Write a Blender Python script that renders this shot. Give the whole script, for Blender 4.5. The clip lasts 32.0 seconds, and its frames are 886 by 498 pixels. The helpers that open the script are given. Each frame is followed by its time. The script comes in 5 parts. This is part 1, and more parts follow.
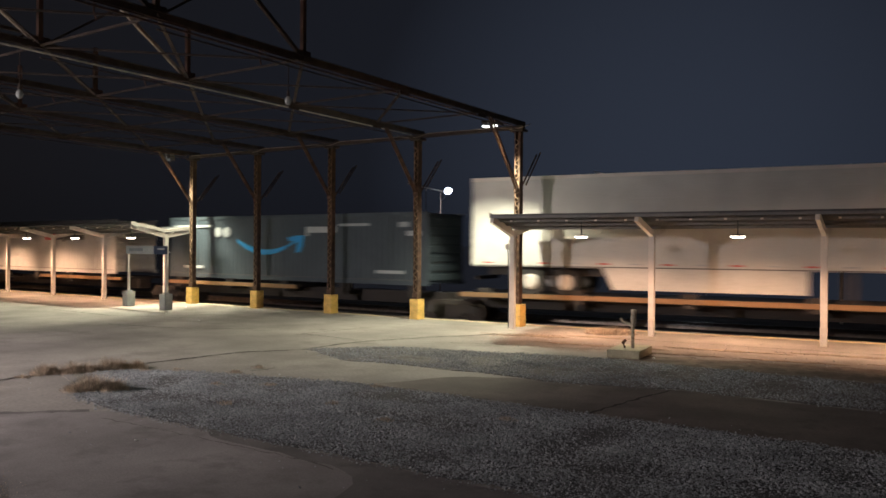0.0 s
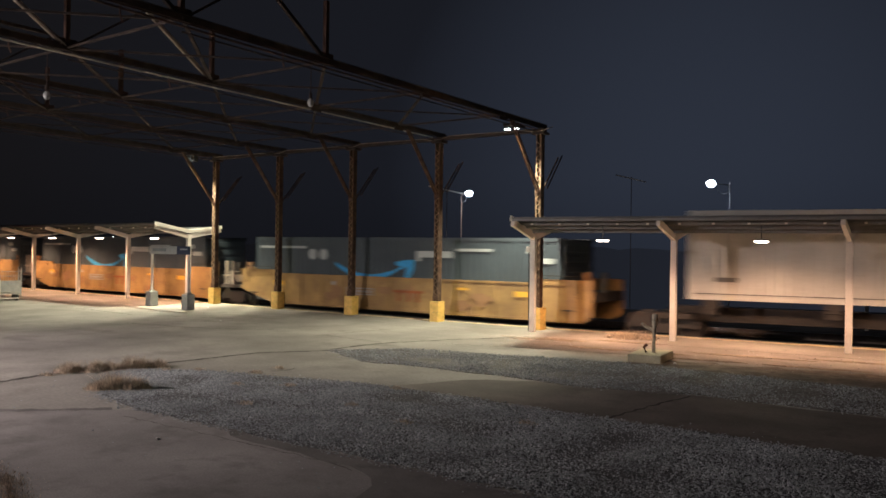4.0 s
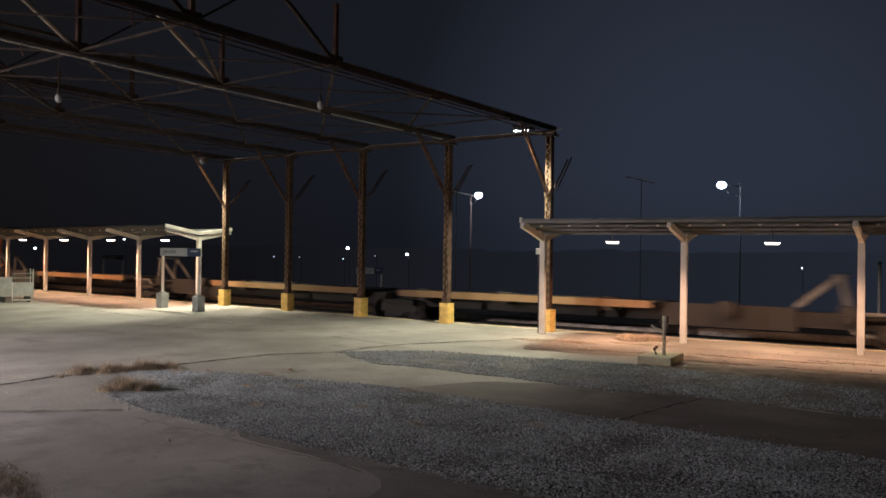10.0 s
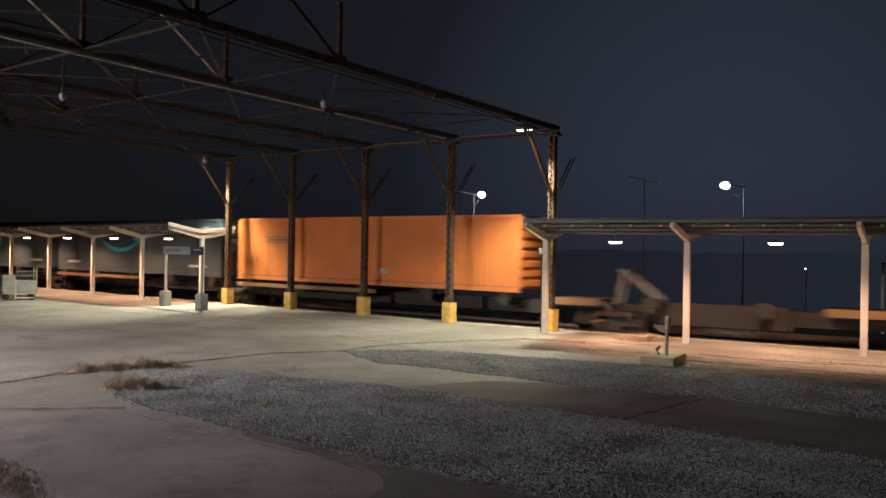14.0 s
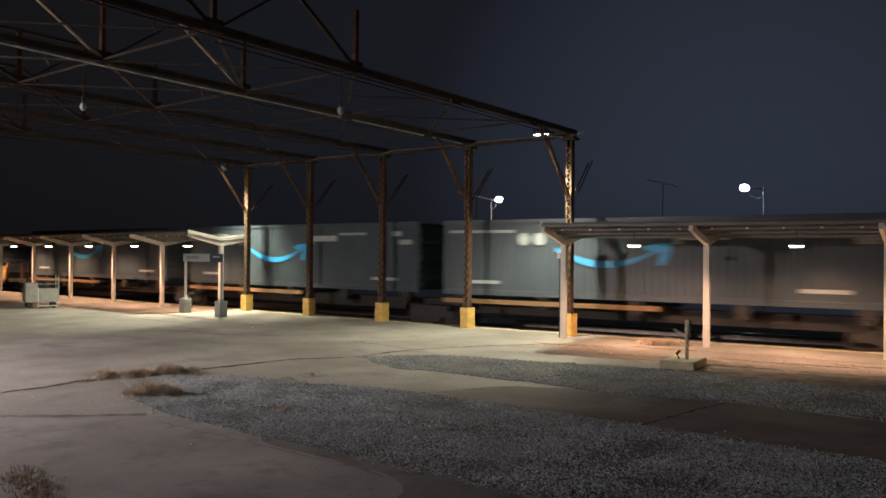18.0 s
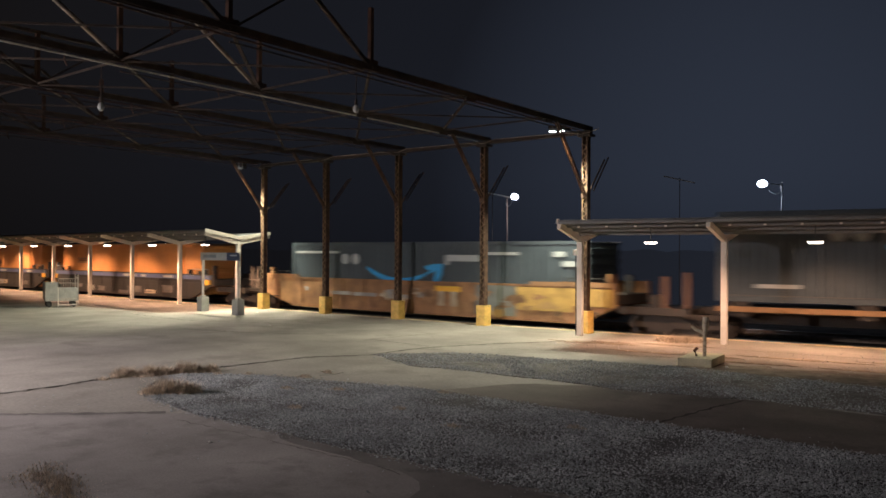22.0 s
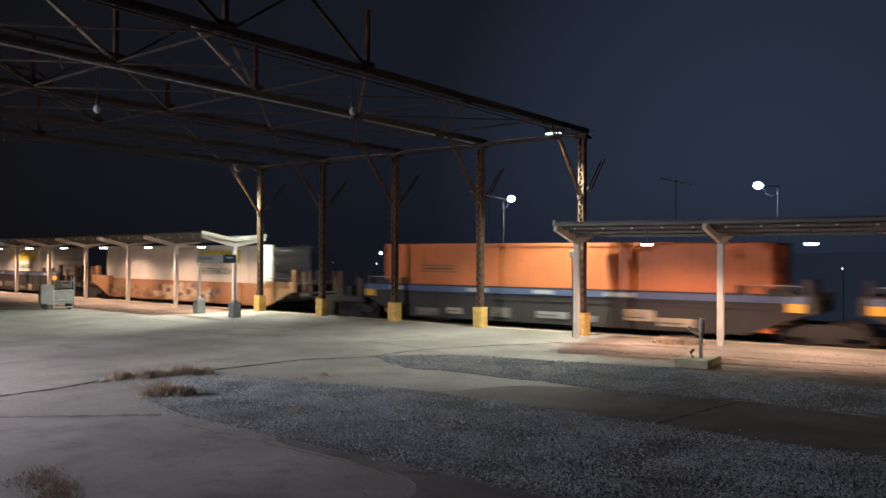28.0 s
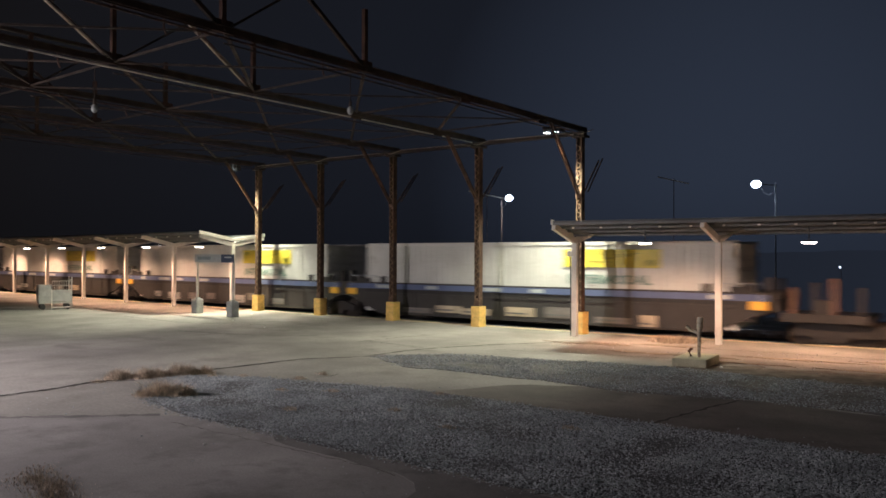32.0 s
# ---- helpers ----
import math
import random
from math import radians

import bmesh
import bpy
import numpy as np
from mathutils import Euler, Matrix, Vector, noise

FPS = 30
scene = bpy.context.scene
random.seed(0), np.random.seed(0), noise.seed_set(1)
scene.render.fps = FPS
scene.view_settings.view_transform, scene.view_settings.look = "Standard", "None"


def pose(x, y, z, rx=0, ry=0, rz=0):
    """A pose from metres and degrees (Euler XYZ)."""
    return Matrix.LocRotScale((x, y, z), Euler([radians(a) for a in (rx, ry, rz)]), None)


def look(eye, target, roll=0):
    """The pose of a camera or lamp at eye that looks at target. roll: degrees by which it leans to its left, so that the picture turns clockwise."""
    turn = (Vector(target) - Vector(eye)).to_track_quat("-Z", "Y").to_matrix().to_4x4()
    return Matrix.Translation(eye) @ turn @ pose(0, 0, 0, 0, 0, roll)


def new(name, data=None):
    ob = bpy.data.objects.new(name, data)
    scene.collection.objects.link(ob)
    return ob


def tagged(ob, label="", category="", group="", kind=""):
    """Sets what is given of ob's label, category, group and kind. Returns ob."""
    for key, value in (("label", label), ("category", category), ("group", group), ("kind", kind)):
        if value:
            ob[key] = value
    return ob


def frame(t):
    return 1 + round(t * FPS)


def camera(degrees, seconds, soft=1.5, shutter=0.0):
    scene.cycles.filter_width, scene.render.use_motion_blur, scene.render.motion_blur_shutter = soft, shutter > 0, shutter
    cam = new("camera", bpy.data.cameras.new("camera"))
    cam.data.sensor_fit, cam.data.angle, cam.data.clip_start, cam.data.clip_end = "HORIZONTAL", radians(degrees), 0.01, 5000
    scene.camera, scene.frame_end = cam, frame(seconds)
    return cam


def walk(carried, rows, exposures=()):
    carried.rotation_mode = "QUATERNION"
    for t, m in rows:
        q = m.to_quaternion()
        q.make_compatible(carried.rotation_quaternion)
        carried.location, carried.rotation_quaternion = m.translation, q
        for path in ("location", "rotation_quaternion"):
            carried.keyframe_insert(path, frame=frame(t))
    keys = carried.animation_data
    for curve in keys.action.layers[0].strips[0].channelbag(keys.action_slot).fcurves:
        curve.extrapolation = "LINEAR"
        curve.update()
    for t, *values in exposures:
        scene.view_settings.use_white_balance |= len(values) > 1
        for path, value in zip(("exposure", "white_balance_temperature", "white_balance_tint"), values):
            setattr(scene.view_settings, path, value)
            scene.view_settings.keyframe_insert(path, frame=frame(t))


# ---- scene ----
EXPO = 0.15
CANOPY_W, FLOOD_W, YARD_W, BUILD_W = 1100.0, 3900.0, 1200.0, 12900.0

EYE = Vector((0.0, 0.0, 2.748))
# seconds, turn to the left from +y, tilt up, roll; the camera stands in one spot and pans
PATH = [
    (0,35.08,-0.06,0.38), (0.5,35.25,-0.09,0.47), (1,35.43,-0.13,0.53), (1.5,35.61,-0.13,0.54), (2,35.83,-0.08,0.62), (2.5,36.01,-0.02,0.67),
    (3,36.21,0.03,0.72), (3.5,36.37,0.09,0.79), (5.5,37.03,0.02,0.73), (6,37.19,-0.01,0.64), (6.5,37.35,-0.06,0.63), (7,37.42,-0.08,0.62),
    (7.5,37.49,-0.08,0.59), (8,37.47,-0.08,0.56), (8.5,37.41,-0.07,0.59), (9,37.31,0.05,0.64), (9.5,37.22,0.17,0.70), (10,37.20,0.22,0.80),
    (10.5,37.22,0.24,0.89), (11,37.25,0.16,0.99), (11.5,37.26,0.14,1.03), (12,37.26,0.09,1.01), (12.5,37.28,0.09,1.00), (13,37.29,0.11,0.98),
    (13.5,37.34,0.14,0.99), (14,37.40,0.17,1.00), (14.5,37.45,0.19,1.05), (16.5,38.00,0.23,0.99), (17,38.23,0.29,0.83), (17.5,38.43,0.38,0.65),
    (18,38.65,0.52,0.55), (18.5,38.77,0.62,0.52), (19,38.85,0.67,0.51), (19.5,38.94,0.69,0.48), (20,39.04,0.64,0.43), (20.5,39.25,0.60,0.36),
    (21,39.44,0.50,0.34), (21.5,39.64,0.40,0.32), (22,39.76,0.35,0.30), (22.5,39.85,0.36,0.29), (23,39.88,0.42,0.28), (23.5,39.88,0.46,0.26),
    (24,39.88,0.51,0.24), (24.5,39.87,0.55,0.31), (25,39.82,0.59,0.32), (25.5,39.77,0.64,0.28), (27.5,39.65,0.43,0.19), (28,39.52,0.49,0.24),
    (28.5,39.36,0.59,0.35), (29,39.22,0.68,0.44), (29.5,39.14,0.71,0.54), (30,39.12,0.82,0.55), (30.5,39.13,0.87,0.48), (31,39.20,0.85,0.34),
    (31.5,39.34,0.65,0.18), (32,39.39,0.44,0.14),
]


def aim(yaw, pitch, roll):
    y, p = radians(yaw), radians(pitch)
    return look(EYE, EYE + Vector((-math.sin(y) * math.cos(p), math.cos(y) * math.cos(p), math.sin(p))), roll)


cam = camera(57.12, 32.0, soft=1.6, shutter=0.9)
walk(cam, [(t, aim(a, b, c)) for t, a, b, c in PATH], [(0, EXPO, 6000, 15), (1, EXPO, 5400, 13), (1.6, EXPO, 5500, 14), (3, EXPO, 6300, 16), (5, EXPO, 5900, 15), (9, EXPO, 5850, 14), (18, EXPO, 6050, 15), (22, EXPO, 6000, 15), (26, EXPO, 6000, 15), (28, EXPO, 5300, 13), (29.2, EXPO, 5300, 13), (30.5, EXPO, 5700, 14), (32, EXPO, 5700, 14)])

# ---- world and light ----
world = bpy.data.worlds.new("night_sky")
scene.world = world
world.use_nodes = True
wn, wl = world.node_tree.nodes, world.node_tree.links
wn.clear()
w_out, w_bg = wn.new("ShaderNodeOutputWorld"), wn.new("ShaderNodeBackground")
# murky night sky, paler and bluer where the yard lamp's glare is painted in
w_geo, w_dot, w_ramp = wn.new("ShaderNodeTexCoord"), wn.new("ShaderNodeVectorMath"), wn.new("ShaderNodeValToRGB")
w_dot.operation = "DOT_PRODUCT"
w_dot.inputs[1].default_value = Vector((-0.31, 0.947, 0.085))
wl.new(w_geo.outputs["Generated"], w_dot.inputs[0])
wl.new(w_dot.outputs["Value"], w_ramp.inputs[0])
w_ramp.color_ramp.elements[0].position, w_ramp.color_ramp.elements[0].color = 0.62, (0.0064, 0.0056, 0.0054, 1)
w_ramp.color_ramp.elements[1].position, w_ramp.color_ramp.elements[1].color = 1.0, (0.0225, 0.0275, 0.038, 1)
w_mid = w_ramp.color_ramp.elements.new(0.925)
w_mid.color = (0.0085, 0.0094, 0.0122, 1)
# it dims towards the dark horizon
w_sep, w_rise, w_mul = wn.new("ShaderNodeSeparateXYZ"), wn.new("ShaderNodeMapRange"), wn.new("ShaderNodeMix")
w_rise.interpolation_type = "SMOOTHSTEP"
w_rise.inputs[1].default_value, w_rise.inputs[2].default_value, w_rise.inputs[3].default_value, w_rise.inputs[4].default_value = -0.01, 0.11, 0.8, 1.0
w_mul.data_type, w_mul.blend_type = "RGBA", "MULTIPLY"
w_mul.inputs[0].default_value = 1.0
wl.new(w_geo.outputs["Generated"], w_sep.inputs[0])
wl.new(w_sep.outputs[2], w_rise.inputs[0])
wl.new(w_ramp.outputs[0], w_mul.inputs[6])
wl.new(w_rise.outputs[0], w_mul.inputs[7])
wl.new(w_mul.outputs[2], w_bg.inputs[0])
wl.new(w_bg.outputs[0], w_out.inputs[0])
w_bg.inputs[1].default_value = 1.0


def lamp(name, kind, m, energy, color, size=0.1, spread=None, blend=0.5):
    data = bpy.data.lights.new(name, kind)
    data.energy, data.color = energy, color
    if kind == "AREA":
        data.size = size
    else:
        data.shadow_soft_size = size
    if kind == "SPOT":
        data.spot_size, data.spot_blend = radians(spread), blend
    ob = new(name, data)
    ob.matrix_world = m
    return ob


WARM, COOL, GREENISH, MOONY = (1.0, 0.555, 0.295), (0.80, 0.90, 1.0), (1.0, 0.92, 0.60), (1.0, 0.84, 0.73)

# ---- materials ----
MATS = {}


def mat(name, base, rough=0.6, metal=0.0, scale=4.0, vary=0.25, fine=60.0, bump=0.15, stain=None, stain_at=(0.5, 0.68), island=0.0, spec=0.5, bump_size=0.01):
    """A procedural surface: broad mottling, fine grain, optional stains and a small relief."""
    m = bpy.data.materials.new(name)
    m.use_nodes = True
    n, l = m.node_tree.nodes, m.node_tree.links
    b = n["Principled BSDF"]
    b.inputs["Roughness"].default_value, b.inputs["Metallic"].default_value = rough, metal
    b.inputs["Specular IOR Level"].default_value = spec
    tc = n.new("ShaderNodeTexCoord")
    n1, n2 = n.new("ShaderNodeTexNoise"), n.new("ShaderNodeTexNoise")
    n1.inputs["Scale"].default_value, n1.inputs["Detail"].default_value = scale, 5
    n2.inputs["Scale"].default_value, n2.inputs["Detail"].default_value = fine, 3
    l.new(tc.outputs["Object"], n1.inputs["Vector"])
    l.new(tc.outputs["Object"], n2.inputs["Vector"])
    lo = [max(c * (1 - vary), 0) for c in base] + [1]
    hi = [min(c * (1 + vary), 1) for c in base] + [1]
    r1 = n.new("ShaderNodeValToRGB")
    r1.color_ramp.elements[0].position, r1.color_ramp.elements[0].color = 0.32, lo
    r1.color_ramp.elements[1].position, r1.color_ramp.elements[1].color = 0.68, hi
    l.new(n1.outputs[0], r1.inputs[0])
    col = r1.outputs[0]
    mx = n.new("ShaderNodeMix")
    mx.data_type, mx.blend_type = "RGBA", "OVERLAY"
    mx.inputs[0].default_value = 0.35
    l.new(col, mx.inputs[6])
    l.new(n2.outputs[0], mx.inputs[7])
    col = mx.outputs[2]
    if stain:
        n3 = n.new("ShaderNodeTexNoise")
        n3.inputs["Scale"].default_value, n3.inputs["Detail"].default_value, n3.inputs["Roughness"].default_value = scale * 2.3, 8, 0.65
        l.new(tc.outputs["Object"], n3.inputs["Vector"])
        r3 = n.new("ShaderNodeValToRGB")
        r3.color_ramp.elements[0].position, r3.color_ramp.elements[1].position = stain_at
        r3.color_ramp.elements[0].color, r3.color_ramp.elements[1].color = (0, 0, 0, 1), (1, 1, 1, 1)
        l.new(n3.outputs[0], r3.inputs[0])
        m3 = n.new("ShaderNodeMix")
        m3.data_type = "RGBA"
        l.new(r3.outputs[0], m3.inputs[0])
        l.new(col, m3.inputs[6])
        m3.inputs[7].default_value = (*stain, 1)
        col = m3.outputs[2]
    if island:
        g, hv = n.new("ShaderNodeNewGeometry"), n.new("ShaderNodeHueSaturation")
        mr = n.new("ShaderNodeMapRange")
        mr.inputs[3].default_value, mr.inputs[4].default_value = 1 - island, 1 + island
        l.new(g.outputs["Random Per Island"], mr.inputs[0])
        l.new(mr.outputs[0], hv.inputs["Value"])
        l.new(col, hv.inputs["Color"])
        col = hv.outputs[0]
    l.new(col, b.inputs["Base Color"])
    if bump:
        bp = n.new("ShaderNodeBump")
        bp.inputs["Strength"].default_value, bp.inputs["Distance"].default_value = bump, bump_size
        l.new(n2.outputs[0], bp.inputs["Height"])
        l.new(bp.outputs[0], b.inputs["Normal"])
    MATS[name] = m
    return m


def glow(name, color, power):
    m = bpy.data.materials.new(name)
    m.use_nodes = True
    b = m.node_tree.nodes["Principled BSDF"]
    b.inputs["Base Color"].default_value = (*color, 1)
    b.inputs["Emission Color"].default_value, b.inputs["Emission Strength"].default_value = (*color, 1), power
    return m


concrete = mat("worn_concrete", (0.285, 0.272, 0.25), 0.85, scale=0.35, vary=0.28, fine=14, bump=0.3, stain=(0.165, 0.155, 0.138), stain_at=(0.5, 0.8))
asphalt = mat("patched_asphalt", (0.26, 0.247, 0.243), 0.9, scale=0.5, vary=0.28, fine=40, bump=0.4, stain=(0.17, 0.162, 0.158))
dirt = mat("dark_ballast_ground", (0.09, 0.084, 0.078), 0.95, scale=0.8, vary=0.4, fine=9, bump=0.8, spec=0.08)
gravel_m = mat("grey_gravel", (0.355, 0.385, 0.405), 0.9, scale=1.1, vary=0.2, fine=90, bump=0.2, stain=(0.2, 0.2, 0.205), stain_at=(0.66, 0.95), island=0.45)
gravel_bed = mat("gravel_fines", (0.11, 0.112, 0.116), 0.95, scale=6, vary=0.3, fine=45, bump=0.9, bump_size=0.03)
gravel_dirt = mat("gravel_mixed_with_dirt", (0.15, 0.145, 0.14), 0.95, scale=2, vary=0.35, fine=40, bump=0.8, bump_size=0.02, stain=(0.22, 0.215, 0.21))
rust = mat("rusted_steel", (0.085, 0.05, 0.034), 0.8, 0.1, scale=5, vary=0.45, fine=50, bump=0.3, stain=(0.30, 0.205, 0.13), stain_at=(0.58, 0.78))
lacing_m = mat("rust_stained_lacing", (0.21, 0.14, 0.09), 0.8, 0.1, scale=5, vary=0.4, fine=50, bump=0.2, stain=(0.10, 0.06, 0.04), stain_at=(0.5, 0.75))
roof_steel = mat("dark_roof_steel", (0.042, 0.03, 0.025), 0.85, 0.1, scale=3, vary=0.4, fine=40, bump=0.2)
roof_rust = mat("rusted_roof_member", (0.078, 0.041, 0.029), 0.85, 0.1, scale=3, vary=0.4, fine=40, bump=0.2)
pale_steel = mat("faded_pale_steel", (0.34, 0.29, 0.24), 0.7, 0.1, scale=3, vary=0.3, fine=40, bump=0.2, stain=(0.15, 0.09, 0.06))
yellow = mat("chipped_yellow_paint", (0.72, 0.475, 0.13), 0.6, scale=5, vary=0.15, fine=40, bump=0.25, stain=(0.35, 0.25, 0.12), stain_at=(0.6, 0.68))
white_paint = mat("white_painted_steel", (0.68, 0.66, 0.62), 0.5, scale=3, vary=0.08, fine=40, bump=0.05, stain=(0.45, 0.38, 0.3), stain_at=(0.62, 0.8))
canopy_m = mat("grey_canopy_sheet", (0.07, 0.075, 0.08), 0.5, 0.1, scale=2, vary=0.15, fine=30, bump=0.05)
purlin_m = mat("grey_purlin_steel", (0.17, 0.178, 0.185), 0.55, scale=2, vary=0.15, fine=30, bump=0.05)
block_grey = mat("grey_concrete_block", (0.36, 0.39, 0.38), 0.8, scale=4, vary=0.15, fine=40, bump=0.3)
rail_m = mat("worn_rail", (0.35, 0.3, 0.26), 0.35, 0.8, scale=4, vary=0.2, fine=40)
edge_paint = mat("worn_edge_paint", (0.62, 0.56, 0.36), 0.7, scale=1.5, vary=0.2, fine=30, bump=0.2, stain=(0.34, 0.32, 0.27), stain_at=(0.55, 0.75))
dim_slab = mat("stained_slab_dimmed", (0.17, 0.152, 0.136), 0.9, scale=0.6, vary=0.25, fine=20, bump=0.3, stain=(0.12, 0.106, 0.095))
crack_m = mat("crack_dirt", (0.045, 0.04, 0.035), 0.95, scale=3, vary=0.3, fine=60, bump=0.4)
sand_m = mat("drifted_sandy_dirt", (0.245, 0.205, 0.16), 0.95, scale=2.5, vary=0.35, fine=60, bump=0.6, stain=(0.15, 0.122, 0.094))
shaded_sand = mat("brown_dirt_with_shade", (0.205, 0.172, 0.138), 0.95, scale=1.6, vary=0.4, fine=50, bump=0.6, stain=(0.10, 0.083, 0.067))
straw = mat("dry_straw", (0.47, 0.395, 0.31), 0.9, scale=5, vary=0.3, fine=60, bump=0, island=0.5)
pale_straw = mat("pale_dry_straw", (0.55, 0.475, 0.38), 0.9, scale=5, vary=0.3, fine=60, bump=0, island=0.5)
conduit_m = mat("galvanised_conduit", (0.62, 0.59, 0.54), 0.4, 0.3, scale=4, vary=0.15, fine=40, bump=0)
dark_tone = mat("dark_ground_tone", (0.155, 0.148, 0.144), 0.85, scale=0.8, vary=0.3, fine=50, bump=0.5, stain=(0.105, 0.10, 0.097))

# ---- mesh helpers ----
def add_box(bm, x0, x1, y0, y1, z0, z1, bevel=0.0):
    r = bmesh.ops.create_cube(bm, size=1.0, matrix=Matrix.Translation(((x0 + x1) / 2, (y0 + y1) / 2, (z0 + z1) / 2)) @ Matrix.Diagonal((abs(x1 - x0), abs(y1 - y0), abs(z1 - z0), 1)))
    if bevel:
        edges = list({e for v in r["verts"] for e in v.link_edges})
        bmesh.ops.bevel(bm, geom=edges, offset=bevel, segments=2, affect="EDGES", profile=0.5)
    return bm


def add_beam(bm, a, b, w, h, up=(0, 0, 1)):
    """A straight bar of rectangular section from a to b."""
    a, b = Vector(a), Vector(b)
    d = (b - a).normalized()
    side = d.cross(Vector(up))
    if side.length < 1e-4:
        side = d.cross(Vector((0, 1, 0)))
    side.normalize()
    top = side.cross(d).normalized()
    q = [side * (sx * w / 2) + top * (sz * h / 2) for sx, sz in ((-1, -1), (1, -1), (1, 1), (-1, 1))]
    lo, hi = [bm.verts.new(a + o) for o in q], [bm.verts.new(b + o) for o in q]
    for i in range(4):
        bm.faces.new((lo[i], lo[(i + 1) % 4], hi[(i + 1) % 4], hi[i]))
    bm.faces.new(lo[::-1])
    bm.faces.new(hi)
    return bm


def add_tube(bm, points, r, sides=8):
    """A round bar along a list of points."""
    points = [Vector(p) for p in points]
    rings = []
    for i, p in enumerate(points):
        d = (points[min(i + 1, len(points) - 1)] - points[max(i - 1, 0)]).normalized()
        s = d.cross(Vector((0, 0, 1)))
        if s.length < 1e-3:
            s = Vector((1, 0, 0))
        s.normalize()
        u = s.cross(d)
        rad = r[i] if isinstance(r, (list, tuple)) else r
        rings.append([bm.verts.new(p + (s * math.cos(k * math.tau / sides) + u * math.sin(k * math.tau / sides)) * rad) for k in range(sides)])
    for a, b in zip(rings, rings[1:]):
        for k in range(sides):
            bm.faces.new((a[k], a[(k + 1) % sides], b[(k + 1) % sides], b[k]))
    bm.faces.new(rings[0][::-1])
    bm.faces.new(rings[-1])
    return bm


def add_prism(bm, outline, y0, y1):
    """An outline of (x, z) pushed out along y."""
    a, b = [bm.verts.new((x, y0, z)) for x, z in outline], [bm.verts.new((x, y1, z)) for x, z in outline]
    n = len(outline)
    for i in range(n):
        bm.faces.new((a[i], a[(i + 1) % n], b[(i + 1) % n], b[i]))
    bm.faces.new(a[::-1])
    bm.faces.new(b)
    return bm


def mesh_from(name, bm, material):
    bmesh.ops.recalc_face_normals(bm, faces=bm.faces)
    me = bpy.data.meshes.new(name)
    bm.to_mesh(me)
    bm.free()
    me.materials.append(material)
    return me


def part(name, bm, material, parent, label=""):
    ob = new(name, mesh_from(name, bm, material))
    ob.parent = parent
    return tagged(ob, label) if label else ob


def share(name, me, parent, m=None):
    ob = new(name, me)
    ob.parent = parent
    if m is not None:
        ob.matrix_basis = m
    return ob


def thing(name, label, category, m=None, group="", kind=""):
    ob = new(name)
    if m is not None:
        ob.matrix_world = m
    return tagged(ob, label, category, group, kind)


def solid(name, bm, material, label, category="", kind="structure", group=""):
    return tagged(new(name, mesh_from(name, bm, material)), label, category, group, kind)


def box(*a, **k):
    return add_box(bmesh.new(), *a, **k)


# ---- the line of the track ----
TRACK_Y, TRACK_X, R_LEFT, R_RIGHT, SPEED = 25.9, -25.0, 1.0e6, 130.0, 11.6


def near_side(x):
    """y of the wagons' near side at x."""
    r = R_LEFT if x < TRACK_X else R_RIGHT
    d = max(min(x - TRACK_X, 34.0), -120.0)
    return TRACK_Y + d * d / (2 * r) + (x - TRACK_X - d) * d / r


STEP, S_LO, S_HI = 0.25, -440.0, 420.0
def track_table():
    rows, x, s = {}, TRACK_X, 0.0
    for sign in (1, -1):
        x = TRACK_X
        for i in range(1900):
            rows[sign * i] = (x, near_side(x))
            slope = (near_side(x + 0.01) - near_side(x - 0.01)) / 0.02
            x += sign * STEP / math.sqrt(1 + slope * slope)
    return rows


LINE = track_table()


def on_track(s):
    i = math.floor(s / STEP)
    f = s / STEP - i
    (xa, ya), (xb, yb) = LINE[i], LINE[i + 1]
    return xa + (xb - xa) * f, ya + (yb - ya) * f


def ride(q0, q1, t):
    """Pose of a wagon or box between q0 and q1 on the train, at t: origin mid-length, on the near side's line, at platform height."""
    xa, ya = on_track(q0 + SPEED * t)
    xb, yb = on_track(q1 + SPEED * t)
    a = math.atan2(yb - ya, xb - xa)
    return pose((xa + xb) / 2, (ya + yb) / 2, 0, 0, 0, math.degrees(a))


# ---- ground ----
# made-up drop beyond the tracks, so the glowing backdrop shows down to the wagons
LOW = -7.0
solid("ground", add_prism(bmesh.new(), [(-900, -9), (2500, -9), (2500, LOW), (70, LOW), (62, LOW + 0.6), (50, -1.2), (46, -0.62), (-900, -0.62)], -1500, 1500), dirt, "dark bare earth and ballast that falls away beyond the tracks", "ground").matrix_world = Matrix(((0, -1, 0, 0), (1, 0, 0, 0), (0, 0, 1, 0), (0, 0, 0, 1)))


def strip(name, material, label, offset_near, offset_far, z0, z1, x0=-150, x1=90, n=120, near=None, category="pavement"):
    """A slab that follows the track between two offsets from the wagons' near side."""
    bm, cols = bmesh.new(), []
    for i in range(n + 1):
        x = x0 + (x1 - x0) * i / n
        ya = near if near is not None else near_side(x) + offset_near
        yb = near_side(x) + offset_far
        cols.append([bm.verts.new(c) for c in ((x, ya, z0), (x, yb, z0), (x, yb, z1), (x, ya, z1))])
    for a, b in zip(cols, cols[1:]):
        for k in range(4):
            bm.faces.new((a[k], b[k], b[(k + 1) % 4], a[(k + 1) % 4]))
    bm.faces.new(cols[0])
    bm.faces.new(cols[-1][::-1])
    return solid(name, bm, material, label, category)


